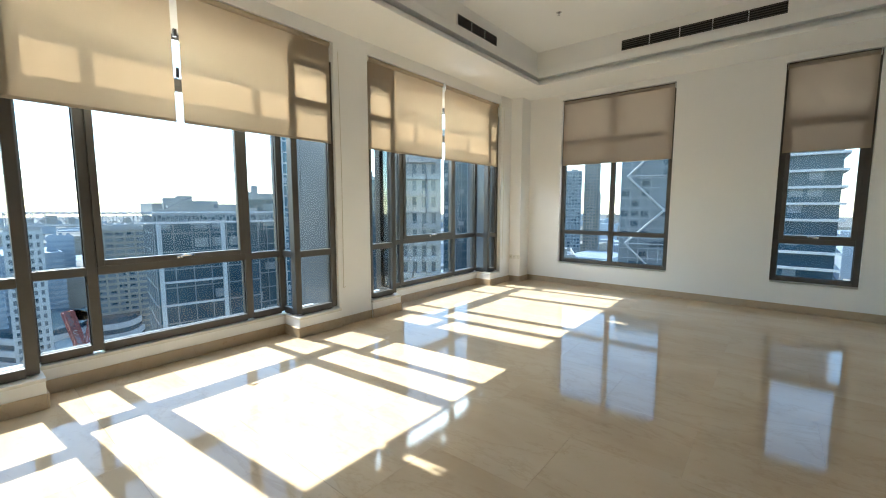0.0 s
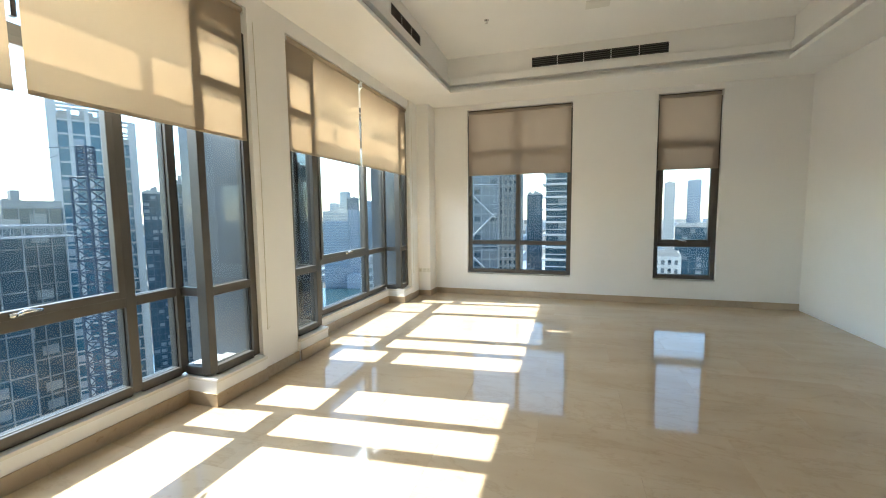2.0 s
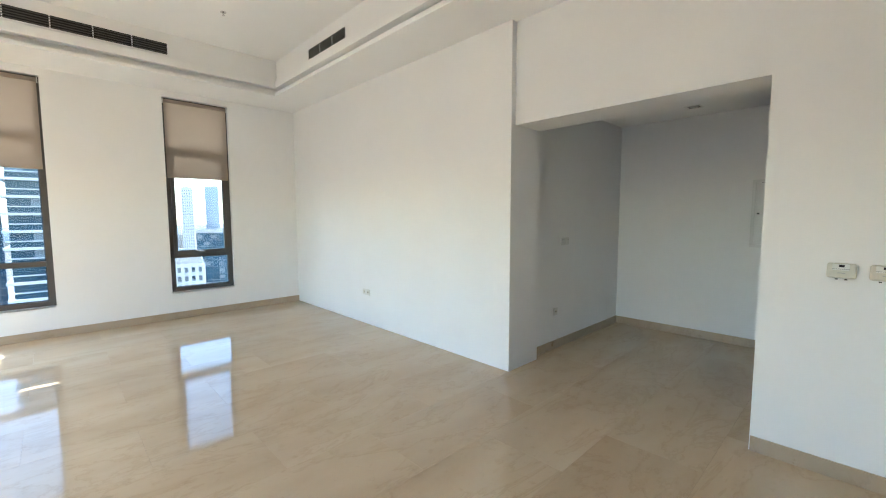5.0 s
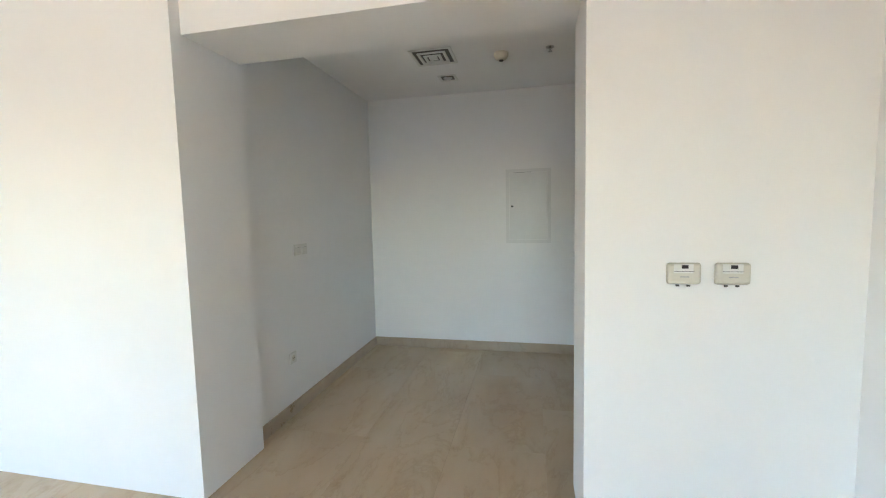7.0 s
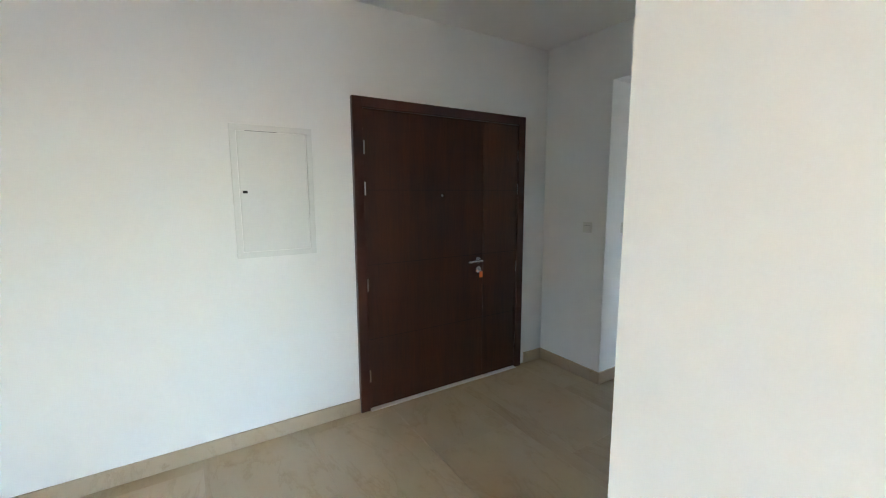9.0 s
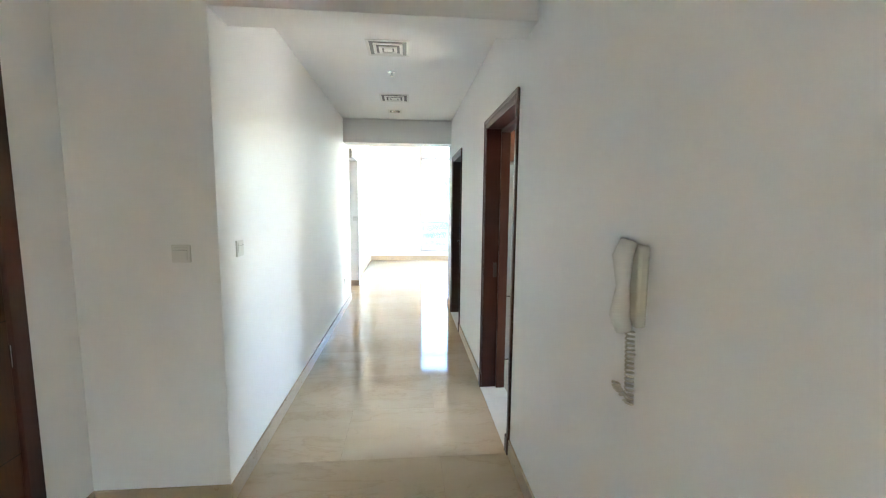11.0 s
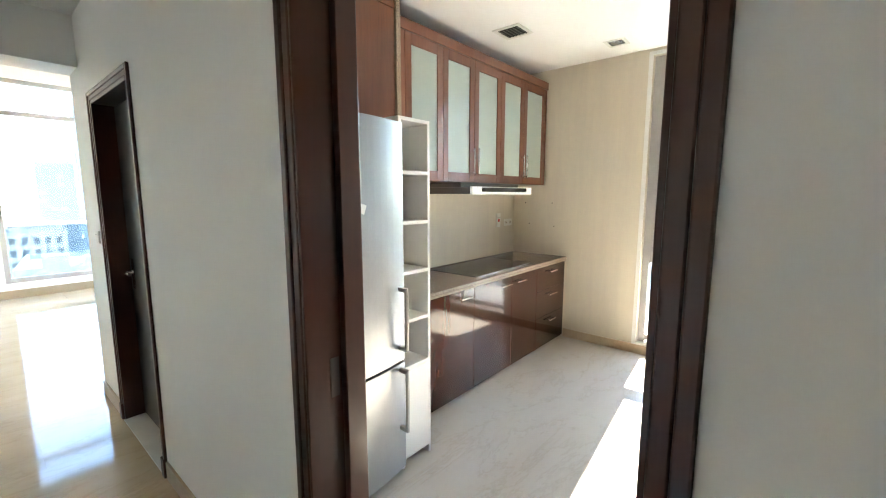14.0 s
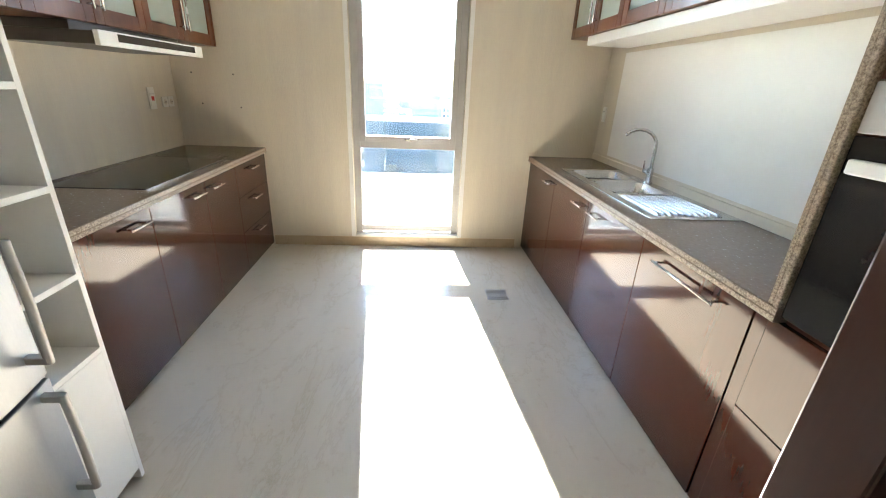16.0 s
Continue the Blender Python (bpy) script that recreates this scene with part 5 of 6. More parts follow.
# floor gully and wall holes
t = thing("floor_drain", "square steel floor drain grating in kitchen floor", "drain")
bd = Build()
for i in range(8):
    bd.box((-2.165 + i * 0.019, -8.97, 0.0), (-2.153 + i * 0.019, -8.82, 0.003))
bd.done("bar", M_ALU, t)
box("plate", (-2.17, -8.975, 0.0), (-2.01, -8.815, 0.0012), M_ALU, t)
t = thing("wall_plugs", "small dark drill holes in the beige wallpaper", "wall holes")
bd = Build()
for y, z in ((-11.30, 1.45), (-10.98, 1.45), (-11.25, 1.22), (-10.95, 1.20)):
    bd.tube([(KX + 0.0005, y, z), (KX + 0.003, y, z)], 0.006, 8)
bd.done("hole", M_DARK, t)


# ---- the city outside ----
GROUND = -95.0
M_GROUND = surface("sandy_city_ground", (0.13, 0.12, 0.105), (0.24, 0.22, 0.185), 0.02, 8, 0.9, bump=0.0, fine=0.15)
M_WATER = surface("canal_water", (0.02, 0.06, 0.075), (0.03, 0.085, 0.10), 0.05, 4, 0.12, 0.2, bump=0.1, fine=0.6)
M_ROAD = surface("asphalt_road", (0.045, 0.046, 0.05), (0.07, 0.07, 0.073), 0.1, 5, 0.85, bump=0.0, fine=2)
M_TGLASS = surface("dark_blue_curtain_glass", (0.012, 0.035, 0.055), (0.04, 0.085, 0.115), 0.06, 4, 0.12, 0.2, bump=0.0, fine=1.0)
M_TBLUE = surface("teal_blue_curtain_glass", (0.03, 0.10, 0.15), (0.07, 0.17, 0.23), 0.05, 4, 0.12, 0.2, bump=0.0, fine=1.0)
M_TGREY = surface("grey_blue_curtain_glass", (0.13, 0.155, 0.175), (0.21, 0.235, 0.25), 0.05, 4, 0.2, 0.3, bump=0.0, fine=1.0)
M_CONC = surface("pale_concrete", (0.28, 0.275, 0.26), (0.38, 0.37, 0.35), 0.15, 5, 0.8, bump=0.0, fine=2.0)
M_WHITEB = surface("white_render", (0.42, 0.42, 0.41), (0.52, 0.52, 0.51), 0.15, 5, 0.75, bump=0.0, fine=2.0)
M_SAND = surface("sand_render", (0.24, 0.215, 0.18), (0.32, 0.29, 0.245), 0.1, 5, 0.8, bump=0.0, fine=2.0)
# Pale blue-grey stands in for air haze, put into the base colours.
M_HAZE = surface("haze_tinted_concrete", (0.29, 0.325, 0.36), (0.37, 0.405, 0.44), 0.02, 4, 0.9, bump=0.0, fine=0.3)
M_HAZE2 = surface("haze_tinted_glass", (0.19, 0.245, 0.30), (0.25, 0.305, 0.36), 0.03, 4, 0.6, bump=0.0, fine=0.3)
M_LEAF = surface("dark_green_foliage", (0.03, 0.06, 0.02), (0.07, 0.12, 0.04), 0.8, 5, 0.8, bump=0.0)
M_FIN = surface("grey_metal_cladding", (0.075, 0.083, 0.095), (0.10, 0.11, 0.122), 0.6, 5, 0.45, 0.55, bump=0.02, fine=20)
M_STEELRED = surface("red_painted_steel", (0.22, 0.05, 0.045), (0.28, 0.07, 0.06), 1, 3, 0.5, bump=0.0)
M_STEELBLUE = surface("dark_blue_painted_steel", (0.03, 0.05, 0.08), (0.05, 0.075, 0.11), 1, 3, 0.5, bump=0.0)
M_STEELGREY = surface("pale_grey_painted_steel", (0.30, 0.32, 0.34), (0.37, 0.39, 0.41), 1, 3, 0.5, bump=0.0)

structure(box("ground", (-5000, -5000, GROUND - 1), (5000, 5000, GROUND), M_GROUND), "sandy built-up ground reaching the hazy horizon", "ground")
structure(Build().prism([(-300, 150), (-190, 85), (-95, 60), (-60, 110), (-30, 240), (-60, 420), (-140, 420), (-150, 270), (-260, 235)], GROUND + 0.02, GROUND + 0.3).done("water", M_WATER), "blue green canal between the towers", "water")
structure(Build().prism([(-330, 300), (-215, 262), (-120, 290), (-90, 420), (-170, 480), (-310, 440)], GROUND + 0.02, GROUND + 0.4).done("water", M_WATER), "blue green basin below the hazy skyline", "water")
rd = Build()
rd.box((-170, -600, GROUND + 0.02), (-140, 600, GROUND + 0.25)).box((-900, 40, GROUND + 0.02), (-170, 62, GROUND + 0.25)).box((20, 60, GROUND + 0.02), (46, 900, GROUND + 0.25))
structure(rd.done("road", M_ROAD), "grey asphalt roads between the towers", "road")


def tower(az, dist, width, depth, top, style, label, bottom=GROUND, floors=3.6, name="tower", turn=None, group="near towers"):
    """A tower at an azimuth and distance from the living room; style picks its facade."""
    t = thing(name, label, "building", group=group)
    t.location = (-3 + dist * math.sin(radians(az)), -7 + dist * math.cos(radians(az)), 0)
    t.rotation_euler = (0, 0, radians(-(az if turn is None else turn)))
    w, d = width / 2, depth / 2
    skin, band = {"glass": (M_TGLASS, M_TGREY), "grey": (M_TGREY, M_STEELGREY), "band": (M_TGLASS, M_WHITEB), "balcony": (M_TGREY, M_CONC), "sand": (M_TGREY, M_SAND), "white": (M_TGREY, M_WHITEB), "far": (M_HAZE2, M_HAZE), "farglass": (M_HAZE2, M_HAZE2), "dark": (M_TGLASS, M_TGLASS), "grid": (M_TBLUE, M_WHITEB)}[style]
    box("wall", (-w, -d, bottom), (w, d, top), skin, t)
    bd, n = Build(), int((top - bottom) / floors)
    rng = random.Random(int(az * 10 + dist))
    if style in ("band", "balcony", "white", "sand", "far"):
        for i in range(n):
            z = top - (i + 0.25) * floors
            if style == "band":
                bd.box((-w - 1.0, -d - 1.0, z - 0.2), (w + 1.0, d + 0.2, z + 0.35))
                bd.box((-w - 0.5, -d - 0.5, z + 1.5), (-w * 0.1, -d, z + 1.75))
            elif style == "balcony":
                bd.box((-w - 0.2, -d - 0.2, z - 0.3), (w + 0.2, d + 0.2, z + 0.3))
                for k in (-0.55, 0.05, 0.62):
                    c = k * w + (i % 2) * w * 0.16
                    bd.box((c - w * 0.26, -d - 1.5, z - 0.1), (c + w * 0.26, -d, z + 1.05))
            elif style == "far":
                bd.box((-w - 0.5, -d - 0.5, z - 0.9), (w + 0.5, d + 0.5, z + 0.8))
            else:
                bd.box((-w - 0.4, -d - 0.4, z - 0.75), (w + 0.4, d + 0.4, z + 0.75))
        if style in ("white", "sand", "balcony"):
            for k in range(6):
                c = -w + 2 * w * k / 5
                bd.box((c - 0.6, -d - 0.55, bottom), (c + 0.6, -d - 0.1, top))
            for k in range(5):
                c = -d + 2 * d * k / 4
                bd.box((-w - 0.55, c - 0.6, bottom), (-w - 0.1, c + 0.6, top)).box((w + 0.1, c - 0.6, bottom), (w + 0.55, c + 0.6, top))
    elif style == "grid":
        for i in range(n):
            z = top - i * floors
            bd.box((-w - 0.2, -d - 0.2, z - 0.22), (w + 0.2, d + 0.2, z + 0.22))
        for k in range(4):
            c = -w + 2 * w * k / 3
            bd.box((c - 0.45, -d - 0.5, bottom), (c + 0.45, -d - 0.2, top + 3))
        for sx in (-1, 1):
            for sy in (-1, 1):
                bd.box((sx * w - 0.9, sy * d - 0.9, bottom), (sx * w + 0.9, sy * d + 0.9, top + 6))
        for z in (top + 3, top + 6):
            bd.box((-w, -d - 0.3, z - 0.3), (w, -d + 0.3, z + 0.3)).box((-w, d - 0.3, z - 0.3), (w, d + 0.3, z + 0.3))
    elif style in ("glass", "grey", "dark", "farglass"):
        for i in range(n):
            z = top - i * floors
            bd.box((-w - 0.12, -d - 0.12, z - 0.12), (w + 0.12, d + 0.12, z + 0.12))
        m = max(4, int(width / 3.0))
        for k in range(m + 1):
            c = -w + 2 * w * k / m
            bd.box((c - 0.1, -d - 0.16, bottom), (c + 0.1, -d, top))
        m = max(4, int(depth / 3.0))
        for k in range(m + 1):
            c = -d + 2 * d * k / m
            bd.box((-w - 0.16, c - 0.1, bottom), (-w, c + 0.1, top)).box((w, c - 0.1, bottom), (w + 0.16, c + 0.1, top))
    tagged(bd.done("cladding", band if style not in ("dark",) else M_STEELBLUE, t), kind="stuff")
    # windows: lighter and darker panes that stand a little proud
    wn_ = Build()
    for i in range(n):
        for k in range(int(width / 3.2)):
            if rng.random() < 0.35:
                a = -w + 0.3 + k * 3.2
                wn_.box((a, -d - 0.06, top - (i + 0.8) * floors), (a + 2.4, -d - 0.02, top - (i + 0.3) * floors))
    tagged(wn_.done("window", M_TGREY if skin is M_TGLASS else M_TGLASS if skin is M_TGREY else M_HAZE, t), kind="stuff")
    rf = Build().box((-w, -d, top), (w, -d + 0.6, top + 1.4)).box((-w, d - 0.6, top), (w, d, top + 1.4)).box((-w, -d + 0.6, top), (-w + 0.6, d - 0.6, top + 1.4)).box((w - 0.6, -d + 0.6, top), (w, d - 0.6, top + 1.4))
    for k in range(4):
        a, c = rng.uniform(-w * 0.8, w * 0.5), rng.uniform(-d * 0.8, d * 0.5)
        rf.box((a, c, top), (a + w * 0.3, c + d * 0.3, top + rng.uniform(1.5, 4)))
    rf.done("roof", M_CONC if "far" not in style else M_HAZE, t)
    return t


def z_at(el, dist):
    return 1.5 + dist * math.tan(radians(el))


def span(a0, a1, dist):
    return 2 * dist * math.tan(radians(abs(a1 - a0) / 2))


def tower_at(a0, a1, el, dist, style, label, depth=None, **kw):
    w = span(a0, a1, dist)
    return tower((a0 + a1) / 2, dist, w, depth or w, z_at(el, dist), style, label, **kw)


tower_at(-75.1, -64.8, -1.0, 105, "glass", "dark blue glass office block with white floor lines", turn=-80)
tower_at(-65.3, -61.0, 0.8, 112, "glass", "dark blue glass stair core with flat roof", turn=-80)
tower_at(-80.0, -75.6, -2.5, 330, "sand", "hazy apartment block with repeating windows")
tower_at(-86.5, -84.0, -2.4, 260, "white", "white apartment block with repeating windows")
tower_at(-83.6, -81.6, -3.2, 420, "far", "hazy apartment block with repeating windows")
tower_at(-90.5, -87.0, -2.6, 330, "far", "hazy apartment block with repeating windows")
tower_at(-60.5, -56.6, 9.4, 150, "grid", "slim blue glass tower with white crown")
tower_at(-57.0, -54.2, 7.6, 156, "grid", "white tower with blue window strips")
tower_at(-50.8, -48.4, 3.5, 170, "glass", "narrow dark glass tower")
tower_at(-45.9, -39.6, 6.2, 95, "balcony", "grey apartment tower with white balconies")
tower_at(-38.8, -35.6, 5.8, 190, "glass", "blue glass tower with white grid")
tower_at(-37.0, -34.2, 4.7, 420, "sand", "unfinished beige concrete tower")
tower_at(-33.6, -28.8, 0.2, 560, "far", "hazy beige apartment block")
tower_at(-31.4, -30.0, 2.8, 800, "far", "hazy slender pale tower far away")
tower_at(-25.5, -23.4, 3.0, 700, "far", "hazy slender pale tower far away")
tower_at(-28.5, -21.0, -6.5, 190, "white", "white low-rise block with dark ribbon windows", depth=30)
tower_at(-53.6, -51.2, 2.4, 270, "dark", "dark navy glass tower beside the canal")
tower_at(-32.8, -31.5, 1.2, 600, "far", "hazy grey tower in the far skyline", group="skyline towers")
tower_at(-30.5, -28.9, 2.0, 640, "grey", "hazy blue grey tower in the far skyline", group="skyline towers")
tower_at(-28.4, -26.9, 1.5, 580, "far", "hazy grey tower in the far skyline", group="skyline towers")
tower_at(-26.6, -25.6, 3.0, 720, "far", "hazy slender tower in the far skyline", group="skyline towers")
tower_at(-24.9, -23.7, 0.9, 600, "sand", "hazy sandy tower in the far skyline", group="skyline towers")
tower_at(-19.6, -18.0, 1.6, 560, "far", "hazy grey tower in the far skyline", group="skyline towers")
tower_at(8.2, 9.4, 4.6, 560, "white", "tall pale stepped tower in the haze", group="skyline towers")
tower_at(9.7, 10.6, 2.4, 600, "far", "hazy grey tower in the far skyline", group="skyline towers")
tower_at(11.2, 12.3, 3.2, 590, "white", "pale slender tower in the haze", group="skyline towers")
tower_at(-22.4, -20.4, 4.4, 480, "grey", "tall grey glass tower in haze")
tower_at(-20.0, -18.2, 5.5, 520, "sand", "tall brown stone tower in haze")
tower_at(-15.2, -9.8, 14.0, 170, "grey", "grey glass tower with white diagonal braces")
tower_at(-9.5, -6.4, 5.5, 210, "balcony", "grey tower with stepped balconies")
tower_at(-5.6, -3.6, 2.2, 320, "glass", "blue glass tower with pitched crown")
tower_at(-2.9, 5.2, 16.0, 130, "band", "blue glass tower with white balcony bands")
tower_at(7.0, 9.6, 3.4, 620, "far", "hazy stone tower with stepped top")
tower_at(13.6, 15.0, 3.4, 640, "far", "hazy white tower with spire")
tower_at(15.8, 17.4, 2.8, 660, "far", "hazy white tower with spire")
tower_at(12.6, 17.8, -2.0, 260, "glass", "blue glass block with white top floors")
tower_at(9.5, 13.0, -5.5, 200, "white", "white low-rise block beside the road")
tower_at(-97.0, -94.4, -0.2, 300, "farglass", "hazy glass office block beyond the balcony", group="kitchen view towers")
tower_at(-93.5, -83.0, -4.5, 420, "far", "hazy low apartment block beyond the balcony", group="kitchen view towers")
tower_at(-176.0, -173.2, 3.0, 260, "farglass", "hazy blue glass tower", group="south towers")
tower_at(-173.0, -170.0, 9.0, 240, "farglass", "tall hazy blue glass tower", group="south towers")
tower_at(-179.0, -175.0, -3.5, 180, "white", "white curved block beyond the railing", group="south towers")
tower_at(-178.5, -166.0, -7.0, 150, "far", "hazy podium block beyond the railing", group="south towers")

# white stepped podium with curved corner
t = thing("podium_block", "white low podium block with stepped terraces", "building")
t.location = (-3 + 230 * math.sin(radians(-20)), -7 + 230 * math.cos(radians(-20)), 0)
for i in range(6):
    n = 16
    r0 = 24 - i * 1.2
    out = [(r0 * 1.5 * math.cos(a), r0 * math.sin(a)) for a in [2 * math.pi * k / n for k in range(n)]]
    Build().prism(out, GROUND + i * 11, GROUND + i * 11 + 6).done("storey", M_WHITEB, t)
    Build().prism([(x * 0.96, y * 0.96) for x, y in out], GROUND + i * 11 + 6, GROUND + i * 11 + 11).done("window_band", M_TGLASS, t)
for k, (az, dd, r) in enumerate(((-84.5, 330, 26), (-79.5, 330, 22), (-82, 260, 14))):
    t = thing("podium_block", "white low podium block with curved terraces", "building", group="low podium blocks")
    t.location = (-3 + dd * math.sin(radians(az)), -7 + dd * math.cos(radians(az)), 0)
    for i in range(5):
        out = [((r - i) * 1.6 * math.cos(a), (r - i) * math.sin(a)) for a in [2 * math.pi * q / 18 for q in range(18)]]
        Build().prism(out, GROUND + i * 6, GROUND + i * 6 + 3.2).done("storey", M_WHITEB, t)
        Build().prism([(x * 0.95, y * 0.95) for x, y in out], GROUND + i * 6 + 3.2, GROUND + i * 6 + 6).done("window_band", M_TGLASS, t)

# white brace lines on the grey tower
t = thing("facade_brace", "white diagonal braces on the grey glass tower", "brace")
az, dd = -12.5, 160
t.location = (-3 + dd * math.sin(radians(az)), -7 + dd * math.cos(radians(az)), 0)
t.rotation_euler = (0, 0, radians(-az))
bd = Build()
for i in range(5):
    z = 12 - i * 24
    bd.tube([(-6, 0.6, z), (7, 0.6, z + 13)], 0.35, 6).tube([(-6, 0.6, z), (7, 0.6, z - 13)], 0.35, 6).tube([(-6, 0.6, z), (8, 0.6, z)], 0.2, 6)
bd.done("brace", M_WHITEB, t)

# far city as one scatter of blocks, most in the haze-tinted colour
rng = random.Random(5)
bd, bd2 = Build(), Build()
for i in range(900):
    az, dd = rng.uniform(-112, 24), rng.uniform(380, 3200) ** 1.0
    x, y = -3 + dd * math.sin(radians(az)), -7 + dd * math.cos(radians(az))
    h = rng.choice((6, 9, 14, 20, 28, 40)) * rng.uniform(0.7, 1.3)
    w, d = rng.uniform(8, 34), rng.uniform(8, 34)
    (bd if rng.random() < 0.6 else bd2).box((x - w, y - d, GROUND), (x + w, y + d, GROUND + h))
for i in range(300):
    az, dd = rng.uniform(165, 200), rng.uniform(300, 2500)
    x, y = -3 + dd * math.sin(radians(az)), -7 + dd * math.cos(radians(az))
    h = rng.choice((6, 14, 30, 60)) * rng.uniform(0.7, 1.3)
    bd.box((x - 15, y - 15, GROUND), (x + 15, y + 15, GROUND + h))
tagged(bd.done("far_city", M_HAZE), "far city blocks with haze put into their pale colour", "city", kind="stuff")
tagged(bd2.done("far_city_sand", M_SAND), "sandy hazy far city blocks", "city", kind="stuff")


# ---- tower cranes ----
def lattice(bd, p0, p1, s, n, r):
    """Square lattice girder from p0 to p1."""
    p0, p1 = Vector(p0), Vector(p1)
    d = (p1 - p0).normalized()
    a = d.cross(Vector((0.1, 0.2, 1)) if abs(d.z) < 0.9 else Vector((1, 0.2, 0))).normalized()
    c = d.cross(a).normalized()
    cs = [(a + c) * s, (a - c) * s, (-a - c) * s, (c - a) * s]
    for q in cs:
        bd.tube([p0 + q, p1 + q], r, 4)
    for i in range(n):
        u, v = p0.lerp(p1, i / n), p0.lerp(p1, (i + 1) / n)
        for k in range(4):
            bd.tube([u + cs[k], v + cs[(k + 1) % 4]], r * 0.6, 4, False)
            bd.tube([v + cs[k], v + cs[(k + 1) % 4]], r * 0.6, 4, False)


def polar(az, dist, el):
    return (-3 + dist * math.sin(radians(az)), -7 + dist * math.cos(radians(az)), z_at(el, dist))


t = thing("tower_crane", "dark steel lattice tower crane mast with jib cables", "crane", group="tower cranes")
bd = Build()
mx = polar(-58.3, 78, 0)
lattice(bd, (mx[0], mx[1], GROUND), (mx[0], mx[1], z_at(4.0, 78)), 1.3, 60, 0.16)
lattice(bd, (mx[0], mx[1], z_at(4.0, 78)), (mx[0], mx[1], z_at(7.2, 78)), 0.7, 5, 0.14)
bd.done("mast", M_STEELBLUE, t)
bd = Build()
lattice(bd, polar(-59.5, 78, -1.4), polar(-98, 66, -1.3), 0.75, 44, 0.07)
bd.done("jib", M_STEELGREY, t, label="pale grey lattice jib")
bd = Build()
top = polar(-58.3, 78, 7.2)
bd.tube([top, polar(-71, 74, 5.4), polar(-86.5, 70, 3.0), polar(-97, 66, -1.0)], 0.045, 5).tube([top, polar(-74, 72, -0.7)], 0.045, 5)
bd.done("cable", M_STEELBLUE, t)
t = thing("tower_crane", "red lattice mobile crane on the building site", "crane", group="tower cranes")
bd = Build()
lattice(bd, polar(-81.4, 150, -16.5), polar(-82.6, 150, -11), 1.0, 12, 0.2)
lattice(bd, polar(-81.4, 150, -16.5), polar(-80.6, 152, -12), 0.8, 10, 0.2)
bd.tube([polar(-81.4, 150, -16.5), (polar(-81.4, 150, 0)[0], polar(-81.4, 150, 0)[1], GROUND)], 1.2, 6)
bd.done("boom", M_STEELRED, t)

# roof plant on the glass block
t = thing("roof_plant", "grey roof plant rooms on the glass block", "plant room")
bd = Build()
for az, w, el in ((-73.5, 5, 0.3), (-70.5, 7, 0.6), (-67.0, 6, 0.2)):
    p = polar(az, 108, -1.0)
    bd.box((p[0] - w, p[1] - 3, p[2] - 0.2), (p[0] + 3, p[1] + w * 0.6, z_at(el, 108)))
bd.done("housing", M_CONC, t)

# trees along the quay
for k in range(14):
    rng = random.Random(40 + k)
    az, dd = -47 + k * 1.6 + rng.uniform(-0.5, 0.5), rng.uniform(128, 145)
    t = thing("tree", "dark green quayside tree with uneven crown", "tree", group="quayside trees")
    x, y = -3 + dd * math.sin(radians(az)), -7 + dd * math.cos(radians(az))
    t.location = (x, y, GROUND)
    bt = Build().tube([(0, 0, 0), (0.2, 0.1, 2.5), (0.1, 0.3, 4.5)], [0.35, 0.25, 0.15], 6)
    for q in range(4):
        a = q * 1.6
        bt.tube([(0.15, 0.1, 3.0), (1.6 * math.cos(a), 1.6 * math.sin(a), 5.2)], [0.16, 0.06], 5)
    bt.done("trunk", M_SAND, t)
    bl = Build()
    for q in range(90):
        v = Vector((rng.gauss(0, 1.5), rng.gauss(0, 1.5), 5.6 + rng.gauss(0, 1.2)))
        s = rng.uniform(0.35, 0.8)
        bl.tube([v, v + Vector((rng.uniform(-s, s), rng.uniform(-s, s), s))], [s * 0.7, s * 0.2], 5)
    tagged(bl.done("crown", M_LEAF, t), kind="stuff")

# balcony outside the kitchen
t = structure(new("balcony"), "white balcony slab with glass balustrade and white rail", "balcony")
box("slab", (-5.2, -12.2, -0.25), (-3.28, Y_SOUTH - 0.32, -0.03), M_SILL, t)
g = box("balustrade", (-5.05, -12.2, 0.02), (-5.03, Y_SOUTH - 0.32, 0.98), M_GLASS, t, label="clear glass balustrade")
g.visible_shadow = False
box("rail", (-5.08, -12.2, 0.98), (-5.0, Y_SOUTH - 0.32, 1.04), M_WHITEB, t, 0.01, "white top rail")
box("kerb", (-5.12, -12.2, -0.03), (-4.97, Y_SOUTH - 0.32, 0.10), M_WHITEB, t, 0.005)
t = structure(new("balcony_south"), "white balcony with glass balustrade past far room", "balcony")
box("slab", (-3.0, -19.6, -0.25), (3.0, -18.0, -0.03), M_SILL, t)
g = box("balustrade", (-3.0, -19.5, 0.02), (3.0, -19.48, 0.98), M_GLASS, t)
g.visible_shadow = False
box("rail", (-3.0, -19.53, 0.98), (3.0, -19.45, 1.04), M_WHITEB, t, 0.01)

# cladding fin on the outside of the pillar between the bays
structure(Build().box((-6.72, -4.27, -3.0), (-6.605, -3.74, 6.0)).box((-6.605, -4.27, -3.0), (-6.035, -4.252, 3.4)).box((-6.605, -0.69, -3.0), (-6.035, -0.672, 3.4)).done("outer_fin", M_FIN, bevel=0.01), "grey metal cladding fin outside the pillar", "cladding")

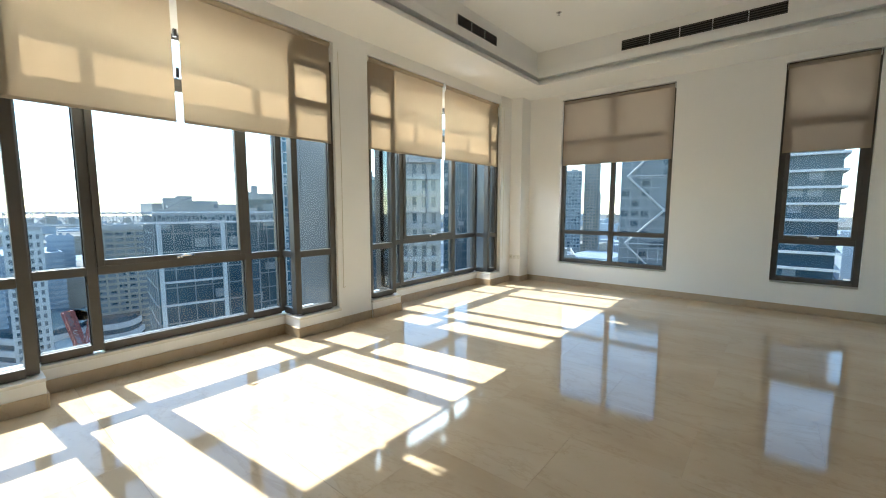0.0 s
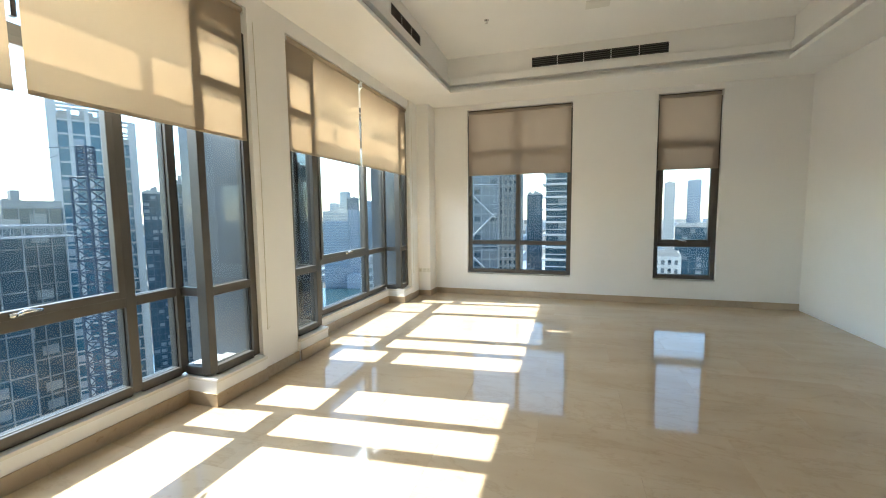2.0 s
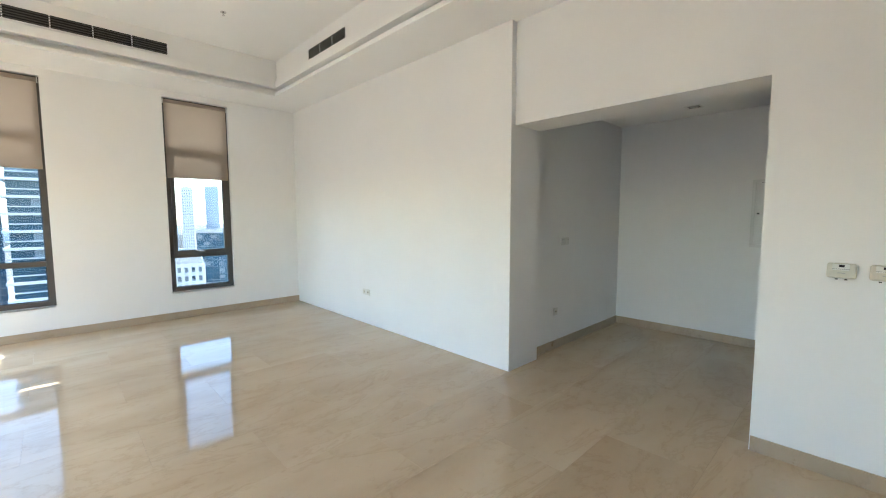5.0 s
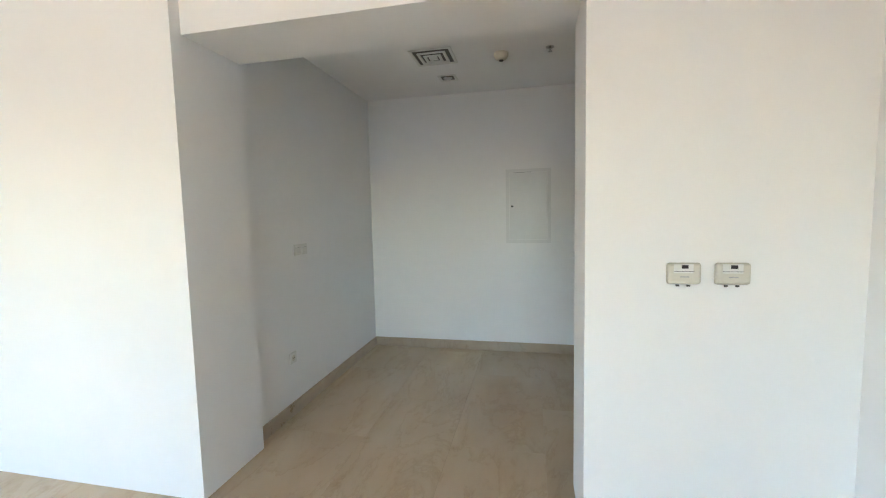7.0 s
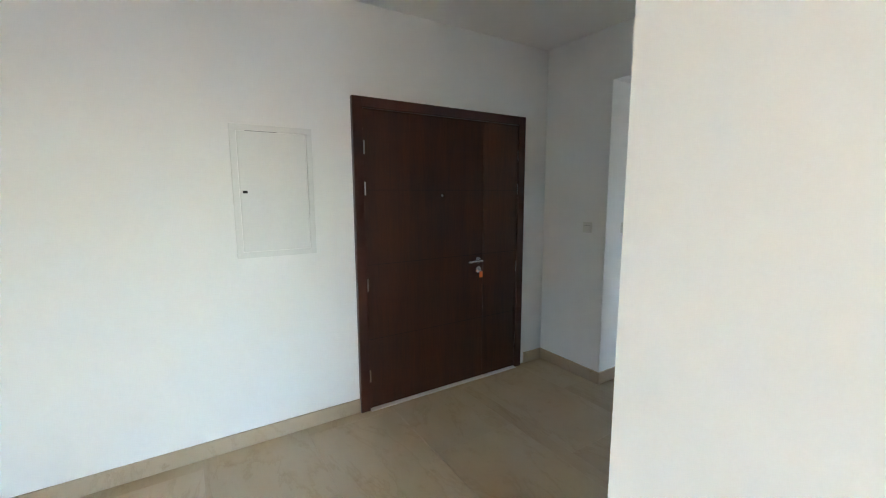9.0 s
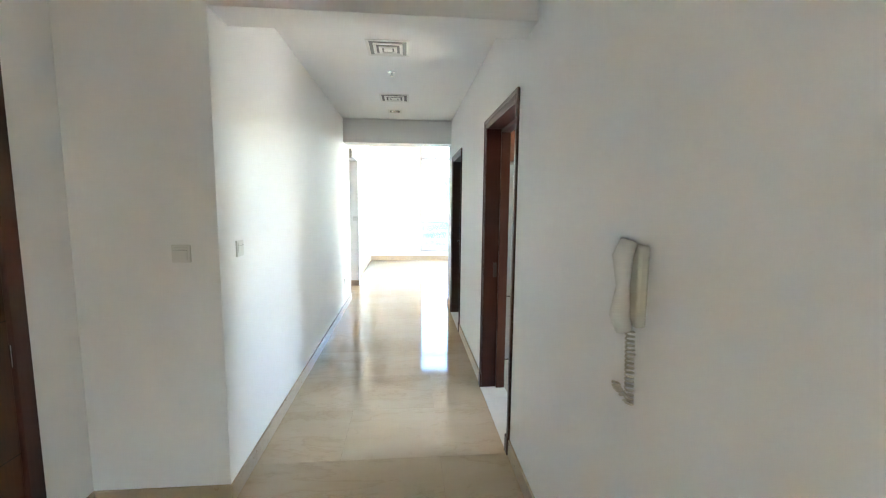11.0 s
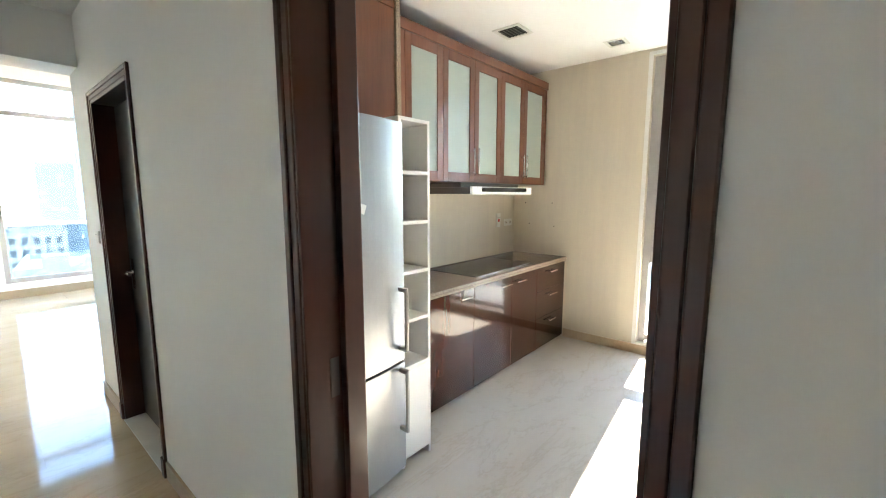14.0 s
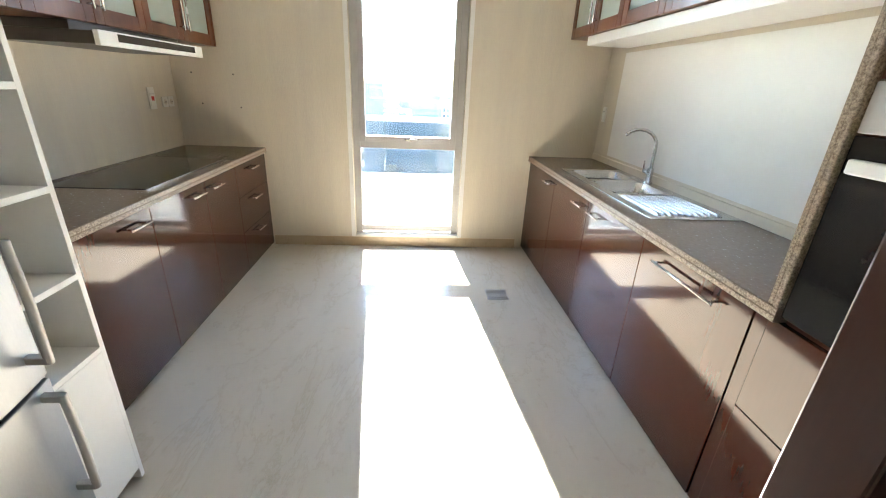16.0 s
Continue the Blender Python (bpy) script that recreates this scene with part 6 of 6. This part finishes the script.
# pale grid on the front of the dark glass block
t = thing("facade_grid", "pale grey columns and floor bands on glass block", "facade grid")
cx, cy, cz = polar(-70, 90.5, 0)
t.location = (cx, cy, 0)
t.rotation_euler = (0, 0, radians(78))
for c in (-6.5, 4.0):
    box("column", (c - 0.35, -0.3, GROUND), (c + 0.35, 0.3, -2.0), M_STEELGREY, t)
for i in range(9):
    z = -8.5 - i * 4.4
    box("band", (-6.1, -0.25, z - 0.18), (3.6, 0.25, z + 0.18), M_STEELGREY, t)


# ---- floor slabs ----
def slab_mesh(w, d, cache={}):
    """Marble slab with a fine worn arris; its base lies at z -0.003."""
    key = (round(w, 4), round(d, 4))
    if key not in cache:
        a, c, k = w / 2, d / 2, 0.0004
        bm = bmesh.new()
        rings = []
        for q, z in ((0, -0.003), (0, -k), (k, 0)):
            rings.append([bm.verts.new(p) for p in ((-a + q, -c + q, z), (a - q, -c + q, z), (a - q, c - q, z), (-a + q, c - q, z))])
        for lo, hi in zip(rings, rings[1:]):
            for i in range(4):
                bm.faces.new((lo[i], lo[(i + 1) % 4], hi[(i + 1) % 4], hi[i]))
        bm.faces.new(rings[-1])
        me = bpy.data.meshes.new("marble_slab")
        bm.to_mesh(me)
        bm.free()
        me.materials.append(M_FLOOR)
        cache[key] = me
    return cache[key]


def lay_slabs(parent, x0, x1, y0, y1, length, width):
    """Slabs in rows along x with a half-slab stagger, cut at the edges."""
    row, y = 0, y1
    while y > y0 + 0.02:
        lo = max(y - width, y0)
        x = x0 - (length / 2 if row % 2 else 0)
        while x < x1 - 0.02:
            a, c = max(x, x0), min(x + length, x1)
            if c - a > 0.01:
                ob = new("marble_slab", slab_mesh(c - a - 0.0008, y - lo - 0.0008))
                ob.location = ((a + c) / 2, (y + lo) / 2, 0)
                ob.parent = parent
            x += length
        y -= width
        row += 1


lay_slabs(floor, -6.45, 2.66, -7.90, 0.0, 1.2, 0.6)
lay_slabs(floor_corridor, 0.31, 2.66, -12.75, -7.90, 1.2, 0.6)
lay_slabs(floor_far, -5.2, 3.8, -18.0, -12.75, 1.2, 0.6)
